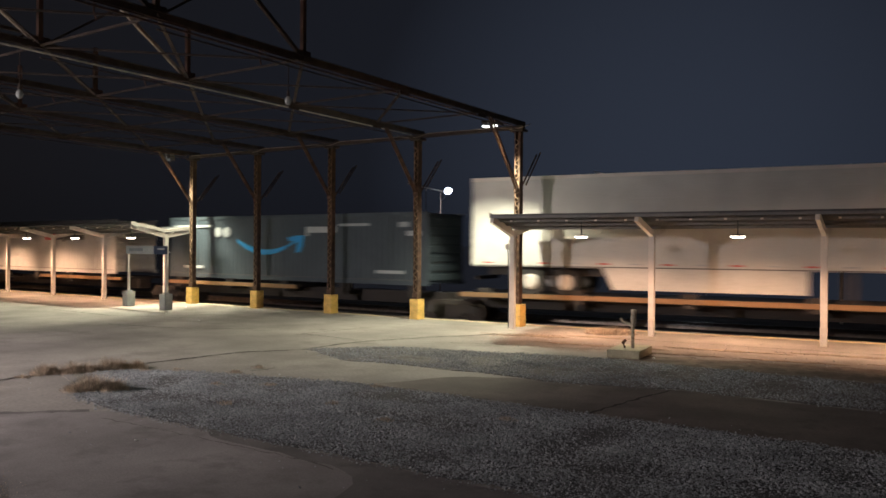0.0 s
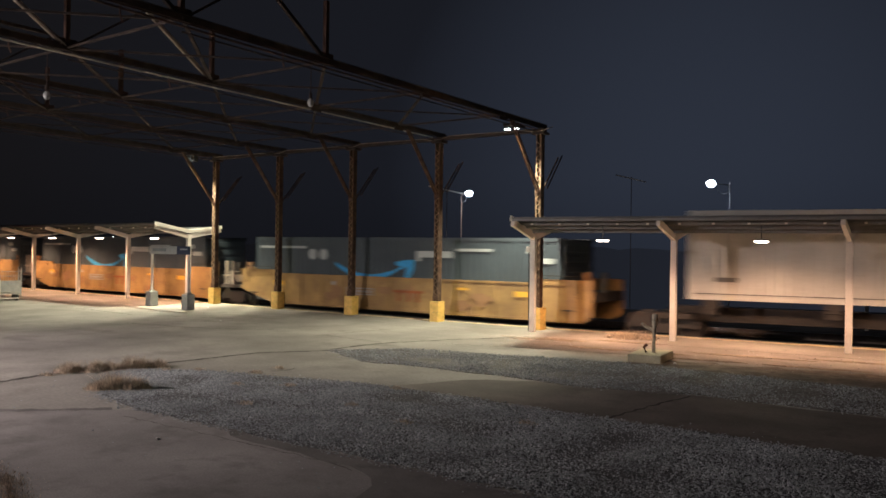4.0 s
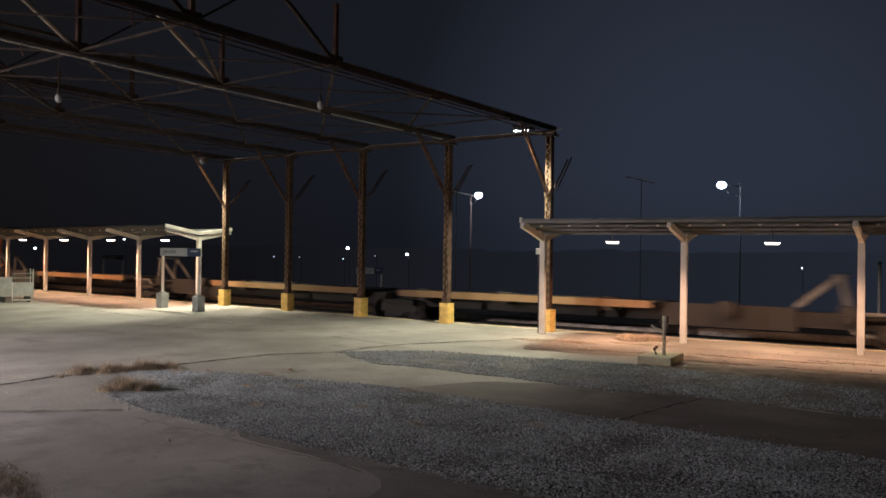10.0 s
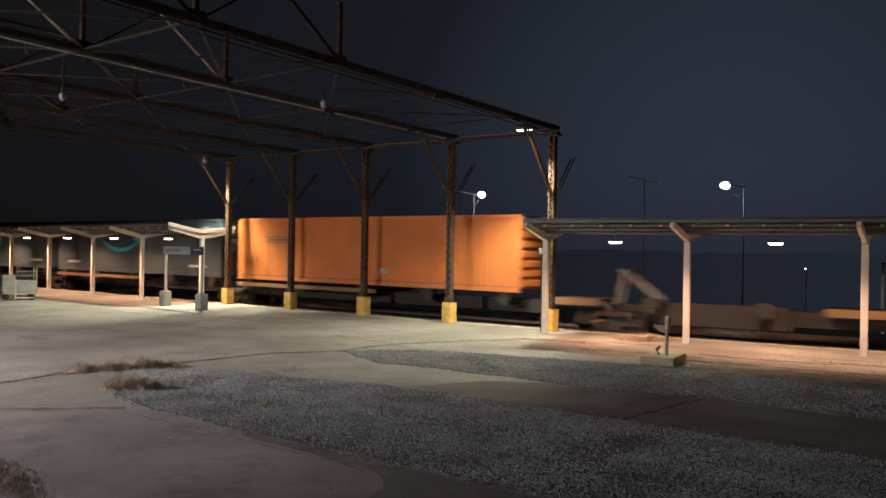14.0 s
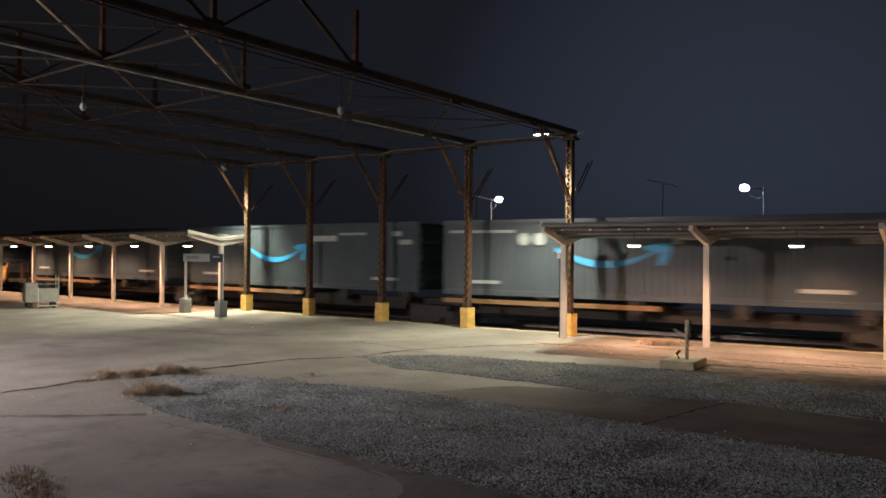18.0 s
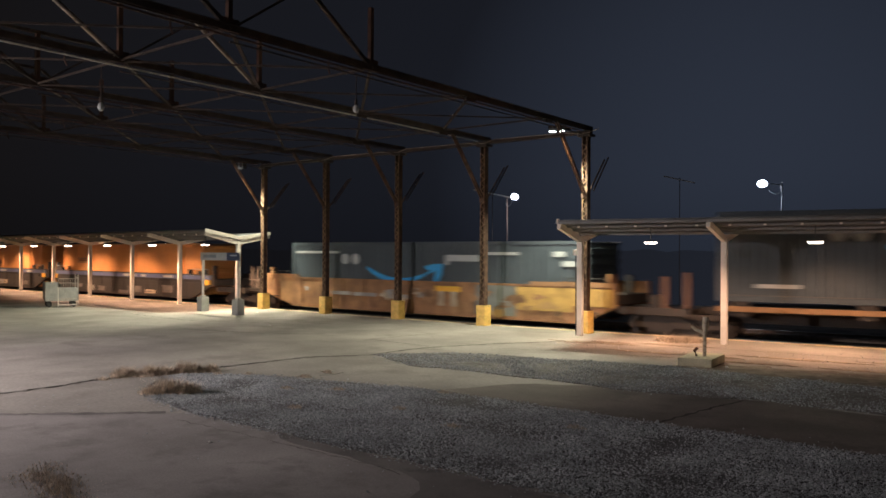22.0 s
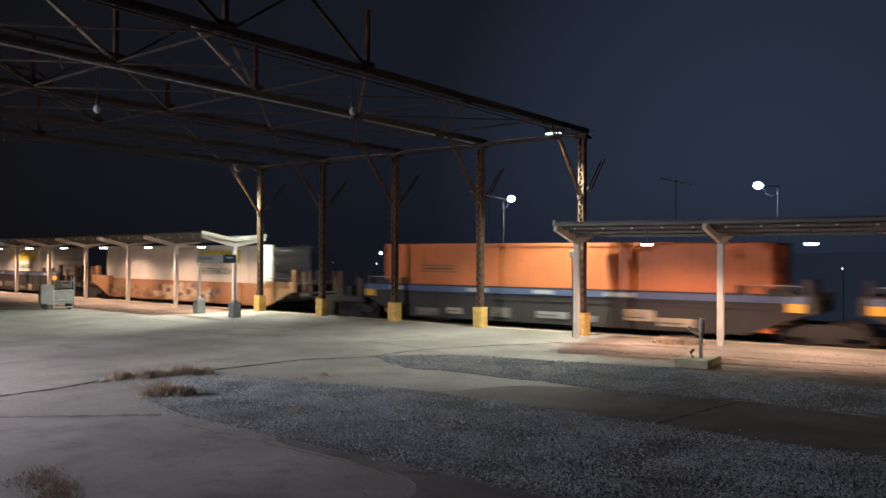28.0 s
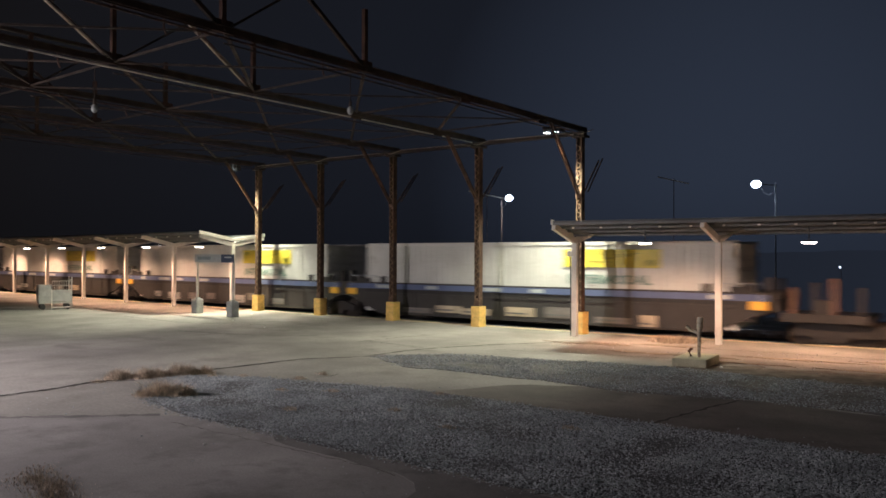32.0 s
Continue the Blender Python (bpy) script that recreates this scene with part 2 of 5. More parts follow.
strip("pavement", concrete, "worn cracked concrete platform and forecourt", 0, -0.70, -0.6, 0.0, near=-60)
strip("platform_edge", edge_paint, "pale worn yellowish painted strip along the platform edge", -0.69, -0.34, -0.6, 0.012, category="kerb")
strip("ballast", dirt, "dark stone ballast under the tracks", -0.33, 12, -0.6, -0.36, category="ballast")
for k, off in enumerate((0.58, 2.02, 4.9, 6.34)):
    strip("rail_%d" % (k + 1), rail_m, "worn steel running rail", off, off + 0.07, -0.36, -0.2, category="rail")


def poly(name, pts, z, material, label, category="pavement", thick=0.02):
    """A flat patch with a thickness, from its outline."""
    bm = bmesh.new()
    hi, lo = [bm.verts.new((x, y, z)) for x, y in pts], [bm.verts.new((x, y, z - thick)) for x, y in pts]
    bm.faces.new(hi)
    bm.faces.new(lo[::-1])
    for i in range(len(pts)):
        bm.faces.new((lo[i], lo[(i + 1) % len(pts)], hi[(i + 1) % len(pts)], hi[i]))
    return solid(name, bm, material, label, category)


def ragged(pts, amp=0.12, step=0.5, seed=1):
    """The outline with wavering edges."""
    rnd, out = random.Random(seed), []
    for (xa, ya), (xb, yb) in zip(pts, pts[1:] + pts[:1]):
        n = max(1, int(math.hypot(xb - xa, yb - ya) / step))
        for i in range(n):
            f = i / n
            out.append((xa + (xb - xa) * f + rnd.uniform(-amp, amp), ya + (yb - ya) * f + rnd.uniform(-amp, amp)))
    return out


BED_NEAR = [(-16.5, 10.4), (-14.6, 11.4), (-11.2, 12.35), (-7.2, 12.4), (16, 12.2), (16, 8.0), (-8.8, 8.05), (-12.1, 8.0), (-13.9, 8.3), (-15.4, 9.2)]
BED_FAR = [(-15.5, 15.9), (-14.3, 17.6), (-11.6, 18.2), (-9.2, 19.0), (-3.4, 18.9), (14, 18.9), (14, 16.0), (-5.4, 15.7), (-7.5, 15.1), (-10.3, 15.2), (-13.5, 14.9)]
poly("forecourt", [(-60, -59), (40, -59), (40, 7.97), (-12.2, 7.97), (-13.2, 7.0), (-14.4, 5.8), (-24, -3.0), (-60, -20)], 0.006, asphalt, "grey patched asphalt in front of the gravel bed")
# forecourt toned darker from here rightwards, with a rounded end
poly("darker_patch", ragged([(-9.9, 7.95), (-9.5, 7.7), (-7.65, 7.6), (-6.7, 7.5), (-6.2, 7.1), (-6.0, 6.4), (-6.0, 3.0), (-6.0, -20), (38, -20), (38, 7.95)], 0.05, 0.3, 8), 0.011, dark_tone, "darker patch of the forecourt along the gravel bed")
# slab darker than the concrete, painting how the light falls off
poly("slab_path", ragged([(-10.6, 12.6), (-7.2, 12.5), (16, 12.3), (16, 15.9), (-5.4, 15.6), (-8.6, 15.1), (-9.9, 14.2)], 0.12, 0.4, 12), 0.005, dim_slab, "stained slab between the two gravel beds, darkened for weak light")
poly("gravel_bed", ragged(BED_NEAR, seed=3), 0.012, gravel_bed, "fine grey gravel bed under loose stones", "gravel")
poly("gravel_bed_far", ragged(BED_FAR, seed=4), 0.012, gravel_dirt, "fine grey gravel bed under loose stones", "gravel")


def inside(x, y, pts):
    hit = False
    for (xa, ya), (xb, yb) in zip(pts, pts[1:] + pts[:1]):
        if (ya > y) != (yb > y) and x < (xb - xa) * (y - ya) / (yb - ya) + xa:
            hit = not hit
    return hit


def stones(name, pts, per_m2, size, x_hi, seed, label):
    """Loose stones as one mesh: uneven eight-sided lumps."""
    rnd = np.random.RandomState(seed)
    xs, ys = [p[0] for p in pts], [p[1] for p in pts]
    x0, x1, y0, y1 = min(xs) - 0.25, min(max(xs), x_hi), min(ys) - 0.2, max(ys) + 0.2
    n = int((x1 - x0) * (y1 - y0) * per_m2)
    xy = rnd.uniform((x0, y0), (x1, y1), (n, 2))
    off = rnd.normal(0, 0.12, (n, 2))
    keep = np.array([inside(a + c, b + d, pts) for (a, b), (c, d) in zip(xy, off)])
    xy = xy[keep]
    n = len(xy)
    base = np.array([(1, 0, 0), (0.3, 0.95, 0), (-0.8, 0.6, 0), (-0.8, -0.6, 0), (0.3, -0.95, 0), (0.1, 0.1, 0.8), (0, 0, -0.4)])
    tri = np.array([(0, 1, 5), (1, 2, 5), (2, 3, 5), (3, 4, 5), (4, 0, 5), (1, 0, 6), (2, 1, 6), (3, 2, 6), (4, 3, 6), (0, 4, 6)])
    r = size * np.clip(rnd.lognormal(0, 0.38, n), 0.5, 1.9)
    a = rnd.uniform(0, 2 * np.pi, n)
    v = base[None] * (1 + rnd.uniform(-0.28, 0.28, (n, 7, 1))) + rnd.uniform(-0.12, 0.12, (n, 7, 3))
    tilt = rnd.uniform(-0.5, 0.5, (n, 2))
    z = v[:, :, 2] + v[:, :, 0] * tilt[:, :1] + v[:, :, 1] * tilt[:, 1:]
    x = v[:, :, 0] * np.cos(a)[:, None] - v[:, :, 1] * np.sin(a)[:, None]
    y = v[:, :, 0] * np.sin(a)[:, None] + v[:, :, 1] * np.cos(a)[:, None]
    p = np.stack([x, y, z], -1) * r[:, None, None]
    hump = 0.004 + 0.02 * np.array([noise.noise((q[0] * 0.9, q[1] * 0.9, seed)) for q in xy]) + rnd.uniform(0, 0.008, n)
    p[:, :, :2] += xy[:, None]
    p[:, :, 2] += (hump + 0.3 * r)[:, None]
    faces = (tri[None] + 7 * np.arange(n)[:, None, None]).reshape(-1, 3)
    me = bpy.data.meshes.new(name)
    me.from_pydata(p.reshape(-1, 3).tolist(), [], faces.tolist())
    me.materials.append(gravel_m)
    return tagged(new(name, me), label, "gravel", "", "stuff")


stones("loose_gravel", BED_NEAR, 2300, 0.0112, 0.0, 5, "loose grey crushed stones on the forecourt")
stones("loose_gravel_far", BED_FAR, 700, 0.012, 1.0, 6, "loose grey crushed stones on the forecourt")


SCATTER = [(-17.5, 6.6), (-16.0, 12.0), (-11.0, 13.0), (0, 13.0), (0, 7.0), (-9.0, 6.3)]
stones("scattered_pebbles", SCATTER, 4, 0.010, 0.0, 15, "scattered loose pebbles on the pavement")


GRIT = [(-13.5, 19.8), (-13.5, 24.0), (4.0, 25.6), (4.0, 20.5)]
stones("scattered_grit", GRIT, 14, 0.011, 4.0, 16, "scattered grit and pebbles under the canopy")
# sandy dirt, toned down to paint the shade where the canopy light ends
poly("shaded_dirt_apron", ragged([(-8.6, 19.05), (-7.4, 20.4), (-3.0, 21.1), (4, 21.7), (14, 22.2), (14, 18.95), (-3.4, 18.95)], 0.2, 0.35, 31), 0.0035, shaded_sand, "brown sandy dirt over the pavement beside the gravel, darkened for shade", "dirt", 0.01)
for k, (x, y, a, b) in enumerate(((-12.6, 22.6, 1.5, 0.28), (-10.4, 23.6, 1.2, 0.22), (-9.6, 21.5, 1.9, 0.22), (-6.4, 22.6, 1.6, 0.2), (-7.2, 21.0, 1.1, 0.16), (-3.4, 23.4, 1.9, 0.2), (-1.2, 22.2, 1.5, 0.18), (1.5, 24.0, 1.6, 0.22), (-4.4, 21.4, 1.3, 0.15))):
    rd = random.Random(90 + k)
    poly("sand_drift_%d" % (k + 1), [(x + a * rd.uniform(0.55, 1.15) * math.cos(i * math.tau / 34) , y + 0.12 * a * math.cos(i * math.tau / 34) + b * rd.uniform(0.4, 1.3) * math.sin(i * math.tau / 34)) for i in range(34)], 0.0055, sand_m, "thin drift of brown sandy dirt on the platform", "dirt", 0.012)


def seam(name, pts, width, label, z=0.009, seed=2, wobble=0.03, material=None):
    """A crack or joint as a thin dark ribbon with wavering sides."""
    rnd, bm, prev = random.Random(seed), bmesh.new(), None
    path = []
    for (xa, ya), (xb, yb) in zip(pts, pts[1:]):
        n = max(2, int(math.hypot(xb - xa, yb - ya) / 0.13))
        path += [(xa + (xb - xa) * i / n + rnd.uniform(-wobble, wobble), ya + (yb - ya) * i / n + rnd.uniform(-wobble, wobble)) for i in range(n)]
    for (xa, ya), (xb, yb) in zip(path, path[1:]):
        d = Vector((xb - xa, yb - ya, 0)).normalized()
        w = width * rnd.uniform(0.35, 1.25) / 2
        s = Vector((-d.y, d.x, 0)) * w
        cur = (bm.verts.new(Vector((xa, ya, z)) + s), bm.verts.new(Vector((xa, ya, z)) - s))
        if prev:
            bm.faces.new((prev[0], prev[1], cur[1], cur[0]))
        prev = cur
    return solid(name, bm, material or crack_m, label, "crack")


for k, (pts, w) in enumerate((
        ([(-16.63, 5.6), (-16.65, 7.71), (-16.94, 8.75), (-16.6, 11.3), (-16.5, 14.2), (-15.6, 15.66), (-15.63, 17.42), (-15.5, 18.27), (-15.12, 19.23), (-14.72, 20.23), (-13.82, 21.68), (-13.5, 22.7)], 0.11),
        ([(-5.8, 12.45), (-5.7, 13.8), (-5.45, 15.8)], 0.07),
        # this ribbon draws the edge between warm and white lamp light
        ([(-14.3, 19.2), (-12.2, 19.9), (-9.6, 20.6), (-4.0, 21.3)], 0.035),
        ([(-26, 16.6), (-22.6, 17.4), (-20.5, 18.9)], 0.06),
        ([(-34, 19.0), (-29.0, 18.7), (-24.6, 20.6)], 0.07),
        ([(-13.5, 22.7), (-9.0, 23.6), (-3.0, 24.2), (4.0, 24.9)], 0.05),
        ([(-11.9, 7.5), (-9.5, 7.55), (-7.65, 7.55), (-6.6, 7.45)], 0.018),
        ([(-18.51, 18.58), (-16.94, 18.42), (-15.5, 18.27)], 0.05),
        ([(-18.4, 18.25), (-18.34, 19.93), (-18.15, 21.38)], 0.04),
        ([(-13.81, 12.3), (-13.68, 12.64), (-13.77, 13.27)], 0.04))):
    seam("crack_%d" % (k + 1), pts, w, "dark crack in the worn pavement; one traces a light edge", seed=20 + k)


# tinted ribbon paints a soft shadow band along the asphalt's edge
seam("shadow_band", [(-24.0, -2.9), (-19.5, 1.2), (-14.5, 5.75), (-13.2, 7.05), (-12.4, 7.9)], 0.22, "dark painted shadow band where the asphalt meets the concrete", seed=50, wobble=0.05, material=dark_tone)


def weed(x, y, r, h, n, seed, group="dry weeds", pale=False):
    """A sprawling tuft of dry stems and crumbs of soil as one mesh."""
    rnd, bm = random.Random(seed), bmesh.new()
    for i in range(n):
        bx, by = rnd.gauss(0, r * 0.62), rnd.gauss(0, r * 0.36)
        a, lean = rnd.uniform(0, math.tau), abs(rnd.gauss(0, 0.9))
        hh = h * rnd.uniform(0.15, 1.0) ** 0.7 * math.exp(-(bx * bx + 2.5 * by * by) / (1.6 * r * r))
        p0 = Vector((bx, by, 0))
        tip = p0 + Vector((math.cos(a) * hh * lean, math.sin(a) * hh * lean, hh))
        mid = p0.lerp(tip, 0.5) + Vector((rnd.uniform(-0.3, 0.3) * hh, rnd.uniform(-0.3, 0.3) * hh, hh * 0.15))
        s = Vector((-math.sin(a), math.cos(a), 0)) * rnd.uniform(0.002, 0.0055)
        v = [bm.verts.new(q) for q in (p0 - s, p0 + s, mid + s * 0.8, mid - s * 0.8, tip)]
        bm.faces.new((v[0], v[1], v[2], v[3]))
        bm.faces.new((v[3], v[2], v[4]))
    for i in range(n // 6):
        c, q = Vector((rnd.gauss(0, r * 0.75), rnd.gauss(0, r * 0.42), 0)), rnd.uniform(0.004, 0.012)
        v = [bm.verts.new(c + Vector((q * math.cos(k * 2.09 + i), q * math.sin(k * 2.09 + i), 0))) for k in range(3)]
        t = bm.verts.new(c + Vector((0, 0, q * 0.7)))
        for k in range(3):
            bm.faces.new((v[k], v[(k + 1) % 3], t))
    ob = tagged(new("dry_weed", mesh_from("dry_weed", bm, pale_straw if pale else straw)), "pale tuft of dry straw at the gravel's edge" if pale else "tuft of dry brown weeds in a pavement crack", "weed", group, "stuff")
    ob.matrix_world = pose(x, y, 0.008, 0, 0, rnd.uniform(-30, 30))


rw = random.Random(9)
for i in range(14):
    f = i / 13
    weed(-16.95 + 0.75 * f + rw.uniform(-0.1, 0.1), 9.2 + 1.85 * f, 0.22, 0.36 * (1 - 0.35 * abs(2 * f - 1)) * rw.uniform(0.4, 1.25), 480, 40 + i)
for i in range(7):
    f = i / 6
    weed(-14.45 + 0.55 * f + rw.uniform(-0.1, 0.1), 8.5 + 0.62 * f, 0.2, 0.36 * rw.uniform(0.45, 1.2), 600, 60 + i, pale=True)
for k, (x, y, r, h, n) in enumerate(((-9.25, 4.35, 0.4, 0.08, 380), (-9.65, 4.5, 0.4, 0.09, 380), (-10.05, 4.5, 0.4, 0.08, 380), (-8.8, 4.3, 0.3, 0.06, 180), (-10.4, 4.7, 0.35, 0.07, 220))):
    weed(x, y, r, h, n, 70 + k)
for k, (x, y) in enumerate(((-16.8, 8.8), (-15.6, 10.85), (-15.05, 11.3), (-13.85, 11.9), (-12.9, 10.6), (-12.05, 11.2), (-9.7, 10.5), (-10.2, 12.3), (-8.1, 10.0), (-11.2, 9.4), (-6.6, 11.2), (-14.0, 12.7))):
    weed(x, y, 0.16, 0.10, 160, 180 + k)
for i, (x, y) in enumerate(((-13.1, 22.0), (-12.5, 22.7), (-11.9, 22.9), (-10.95, 24.3), (-10.6, 24.5), (-10.3, 24.7))):
    weed(x, y, 0.45, 0.07 if i < 3 else 0.32, 260 if i < 3 else 600, 80 + i)

# ---- columns and roof of the open shed ----
COL_Y, COL_X, EAVE = 25.17, [-32.41, -27.9, -23.39, -18.89, -14.42], 7.19


LACE = {}


def worn_block(r, h, seed, chip):
    """A square concrete footing with worn faces and chipped corners."""
    bm = add_box(bmesh.new(), -r, r, -r, r, 0, h)
    bmesh.ops.subdivide_edges(bm, edges=bm.edges[:], cuts=6, use_grid_fill=True)
    for v in bm.verts:
        edge = sum((abs(v.co.x) > r * 0.95, abs(v.co.y) > r * 0.95, v.co.z > h * 0.96))
        d = noise.noise((v.co.x * 4 + seed, v.co.y * 4, v.co.z * 4))
        if edge >= 2:
            k = 1 - (0.03 + chip * max(0.0, d) * 2.5 + chip * 0.4)
            v.co.x, v.co.y = v.co.x * k, v.co.y * k
        else:
            v.co.x, v.co.y = v.co.x * (1 + chip * 0.5 * d), v.co.y * (1 + chip * 0.5 * d)
    return bm


def lattice_column(x, y, group):
    c = thing("lattice_column", "rusted lattice steel column on a chipped yellow concrete footing", "column", pose(x, y, 0), group)
    part("footing", worn_block(0.218, 0.78, int(-x * 10), 0.05 if x == COL_X[3] else 0.02), yellow, c, "chipped yellow painted concrete footing")
    for sx in (-1, 1):
        bm = bmesh.new()
        add_box(bm, sx * 0.108 - 0.01, sx * 0.108 + 0.01, -0.105, 0.105, 0.78, EAVE - 0.3)
        for fy in (-1, 1):
            add_box(bm, sx * 0.086 - 0.028, sx * 0.086 + 0.02, fy * 0.105 - 0.01, fy * 0.105 + 0.01, 0.78, EAVE - 0.3)
        part("channel", bm, rust, c)
    if not LACE:
        LACE["a"] = mesh_from("lacing_bar", add_beam(bmesh.new(), (-0.095, 0, 0), (0.095, 0, 0.14), 0.036, 0.012, (0, 1, 0)), lacing_m)
        LACE["b"] = mesh_from("lacing_bar", add_beam(bmesh.new(), (0.095, 0, 0), (-0.095, 0, 0.14), 0.036, 0.012, (0, 1, 0)), lacing_m)
    z, k = 0.85, 0
    while z < EAVE - 0.6:
        for fy in (-0.122, 0.122):
            share("lacing_bar", LACE["ab"[k % 2]], c, pose(0, fy, z))
        z, k = z + 0.145, k + 1
    part("batten_plate", box(-0.122, 0.122, -0.14, -0.116, 0.8, 1.0), rust, c)
    part("batten_plate", box(-0.122, 0.122, -0.142, -0.117, 4.75, 5.0), rust, c)
    for dx in (-0.05, 0.05):
        part("knee_brace", add_beam(bmesh.new(), (dx, -0.1, 4.85), (dx, -1.95, EAVE - 0.02), 0.035, 0.08), rust, c)
    part("outer_brace", add_beam(bmesh.new(), (-0.04, 0.1, 4.75), (-0.04, 1.4, 6.22), 0.03, 0.06), rust, c)
    part("outer_brace", add_beam(bmesh.new(), (0.06, 0.42, 5.02), (0.06, 1.5, 6.3), 0.03, 0.05), rust, c)
    part("cap_plate", box(-0.25, 0.25, -0.2, 0.2, EAVE - 0.3, EAVE - 0.22), roof_steel, c)
    return c


for x in COL_X:
    lattice_column(x, COL_Y, "columns of the shed")

NODES, TOP = [14.46, 10.25, 6.04, 1.83, -2.38], 8.87


def chord_z(y):
    return EAVE + 0.0187 * (COL_Y - y)


def truss(x, group):
    """A web truss with uprights at the nodes and diagonals that meet halfway between them under the top chord."""
    tr = thing("roof_truss", "dark rusted steel roof truss spanning the shed", "truss", pose(x, 0, 0), group)
    for dx in (-0.06, 0.06):
        part("bottom_chord", add_beam(bmesh.new(), (dx, COL_Y + 0.35, chord_z(COL_Y)), (dx, -8, chord_z(-8)), 0.02, 0.14), roof_steel, tr)
    part("chord_flange", add_beam(bmesh.new(), (0, COL_Y + 0.3, chord_z(COL_Y) + 0.075), (0, -8, chord_z(-8) + 0.075), 0.2, 0.016), roof_steel, tr)
    part("conduit", add_tube(bmesh.new(), [(-0.1, COL_Y - 0.3, chord_z(COL_Y) - 0.1), (-0.1, 18.4, chord_z(18.4) - 0.11), (-0.1, 12.0, chord_z(12) - 0.125), (-0.1, 2.0, chord_z(2) - 0.1)], 0.024, 6), conduit_m if x == COL_X[3] else roof_rust, tr)
    part("tie_rod", add_tube(bmesh.new(), [(0.02, COL_Y - 0.2, chord_z(25) - 0.24), (0.02, 10.25, chord_z(10.25) - 0.28)], 0.018, 6), roof_steel, tr)
    part("top_chord", add_beam(bmesh.new(), (0, 12.3, TOP + 0.027), (0, -8, TOP + 0.3), 0.1, 0.09), roof_steel, tr)
    for y in NODES:
        zc, zt = chord_z(y), TOP + 0.012 * (16.6 - y)
        part("upright", add_beam(bmesh.new(), (0, y, zc), (0, y, zt), 0.11, 0.11), roof_rust, tr)
        for sy in (-1, 1) if y < 14 else (-1,):
            pale = sy < 0 and x == COL_X[3]
            part("diagonal", add_beam(bmesh.new(), (0.05, y + sy * 0.15, zc + 0.08), (0.05, y + sy * 2.1, zt - 0.05), 0.05 if sy > 0 else 0.08, 0.05 if sy > 0 else 0.09), pale_steel if pale else roof_steel, tr)
        part("gusset", box(-0.02, 0.02, y - 0.25, y + 0.25, zc - 0.06, zc + 0.22), roof_rust, tr)
        part("lamp_stub", add_tube(bmesh.new(), [(-0.12, y - 1.3, zc + 0.02), (-0.12, y - 1.3, zc - 0.22), (-0.16, y - 1.22, zc - 0.34)], 0.022, 6), roof_rust, tr)
    for y in (22.7, 18.55):
        part("gusset", box(-0.02, 0.02, y - 0.22, y + 0.22, chord_z(y) - 0.16, chord_z(y) + 0.1), roof_steel, tr)
    return tr


for x in COL_X:
    truss(x, "trusses of the shed")
tagged(bpy.data.objects["roof_truss"], "dark rusted steel roof truss at the far end of the shed")
solid("eave_beam", add_box(bmesh.new(), COL_X[0] - 0.2, COL_X[-1] + 0.2, COL_Y - 0.1, COL_Y + 0.1, EAVE - 0.2, EAVE - 0.08), roof_steel, "rusted steel eave beam along the columns", "beam")
BAYS = [22.7, 18.55, 14.46, 10.25, 6.04]
for k, y in enumerate(BAYS):
    solid("strut_%d" % (k + 1), add_beam(bmesh.new(), (COL_X[0] - 0.1, y, chord_z(y)), (COL_X[-1] + 0.1, y, chord_z(y)), 0.045, 0.05), roof_steel, "dark steel strut between the roof trusses", "strut")


def laterals():
    """Flat crossed bracing between neighbouring trusses: stout rusted bars one way, thin dark ones the other."""
    k = 0
    for xa, xb in zip(COL_X, COL_X[1:]):
        for ya, yb in zip(BAYS, BAYS[1:]):
            for p, q, w, m in (((xa, ya), (xb, yb), 0.08 if ya > 12 else 0.04, roof_steel), ((xa, yb), (xb, ya), 0.05, roof_steel)):
                k += 1
                dz = 0.05 if p[1] > q[1] else -0.03
                solid("cross_brace_%d" % k, add_beam(bmesh.new(), (p[0], p[1], chord_z(p[1]) + dz), (q[0], q[1], chord_z(q[1]) + dz), w, 0.04), m, "steel cross brace under the roof", "brace")


laterals()


def eave_cable():
    """A cable clipped along the eave, with a jog at each column."""
    pts = [(COL_X[0] + 0.1, COL_Y - 0.18, EAVE - 0.1)]
    for x in COL_X[1:]:
        pts += [(x - 0.7, COL_Y - 0.18, EAVE - 0.12), (x - 0.25, COL_Y - 0.25, EAVE - 0.2), (x + 0.2, COL_Y - 0.25, EAVE - 0.2), (x + 0.6, COL_Y - 0.18, EAVE - 0.08)]
    solid("eave_cable", add_tube(bmesh.new(), pts, 0.011, 6), pale_steel, "faded cable clipped along the eave beam", "cable")


eave_cable()

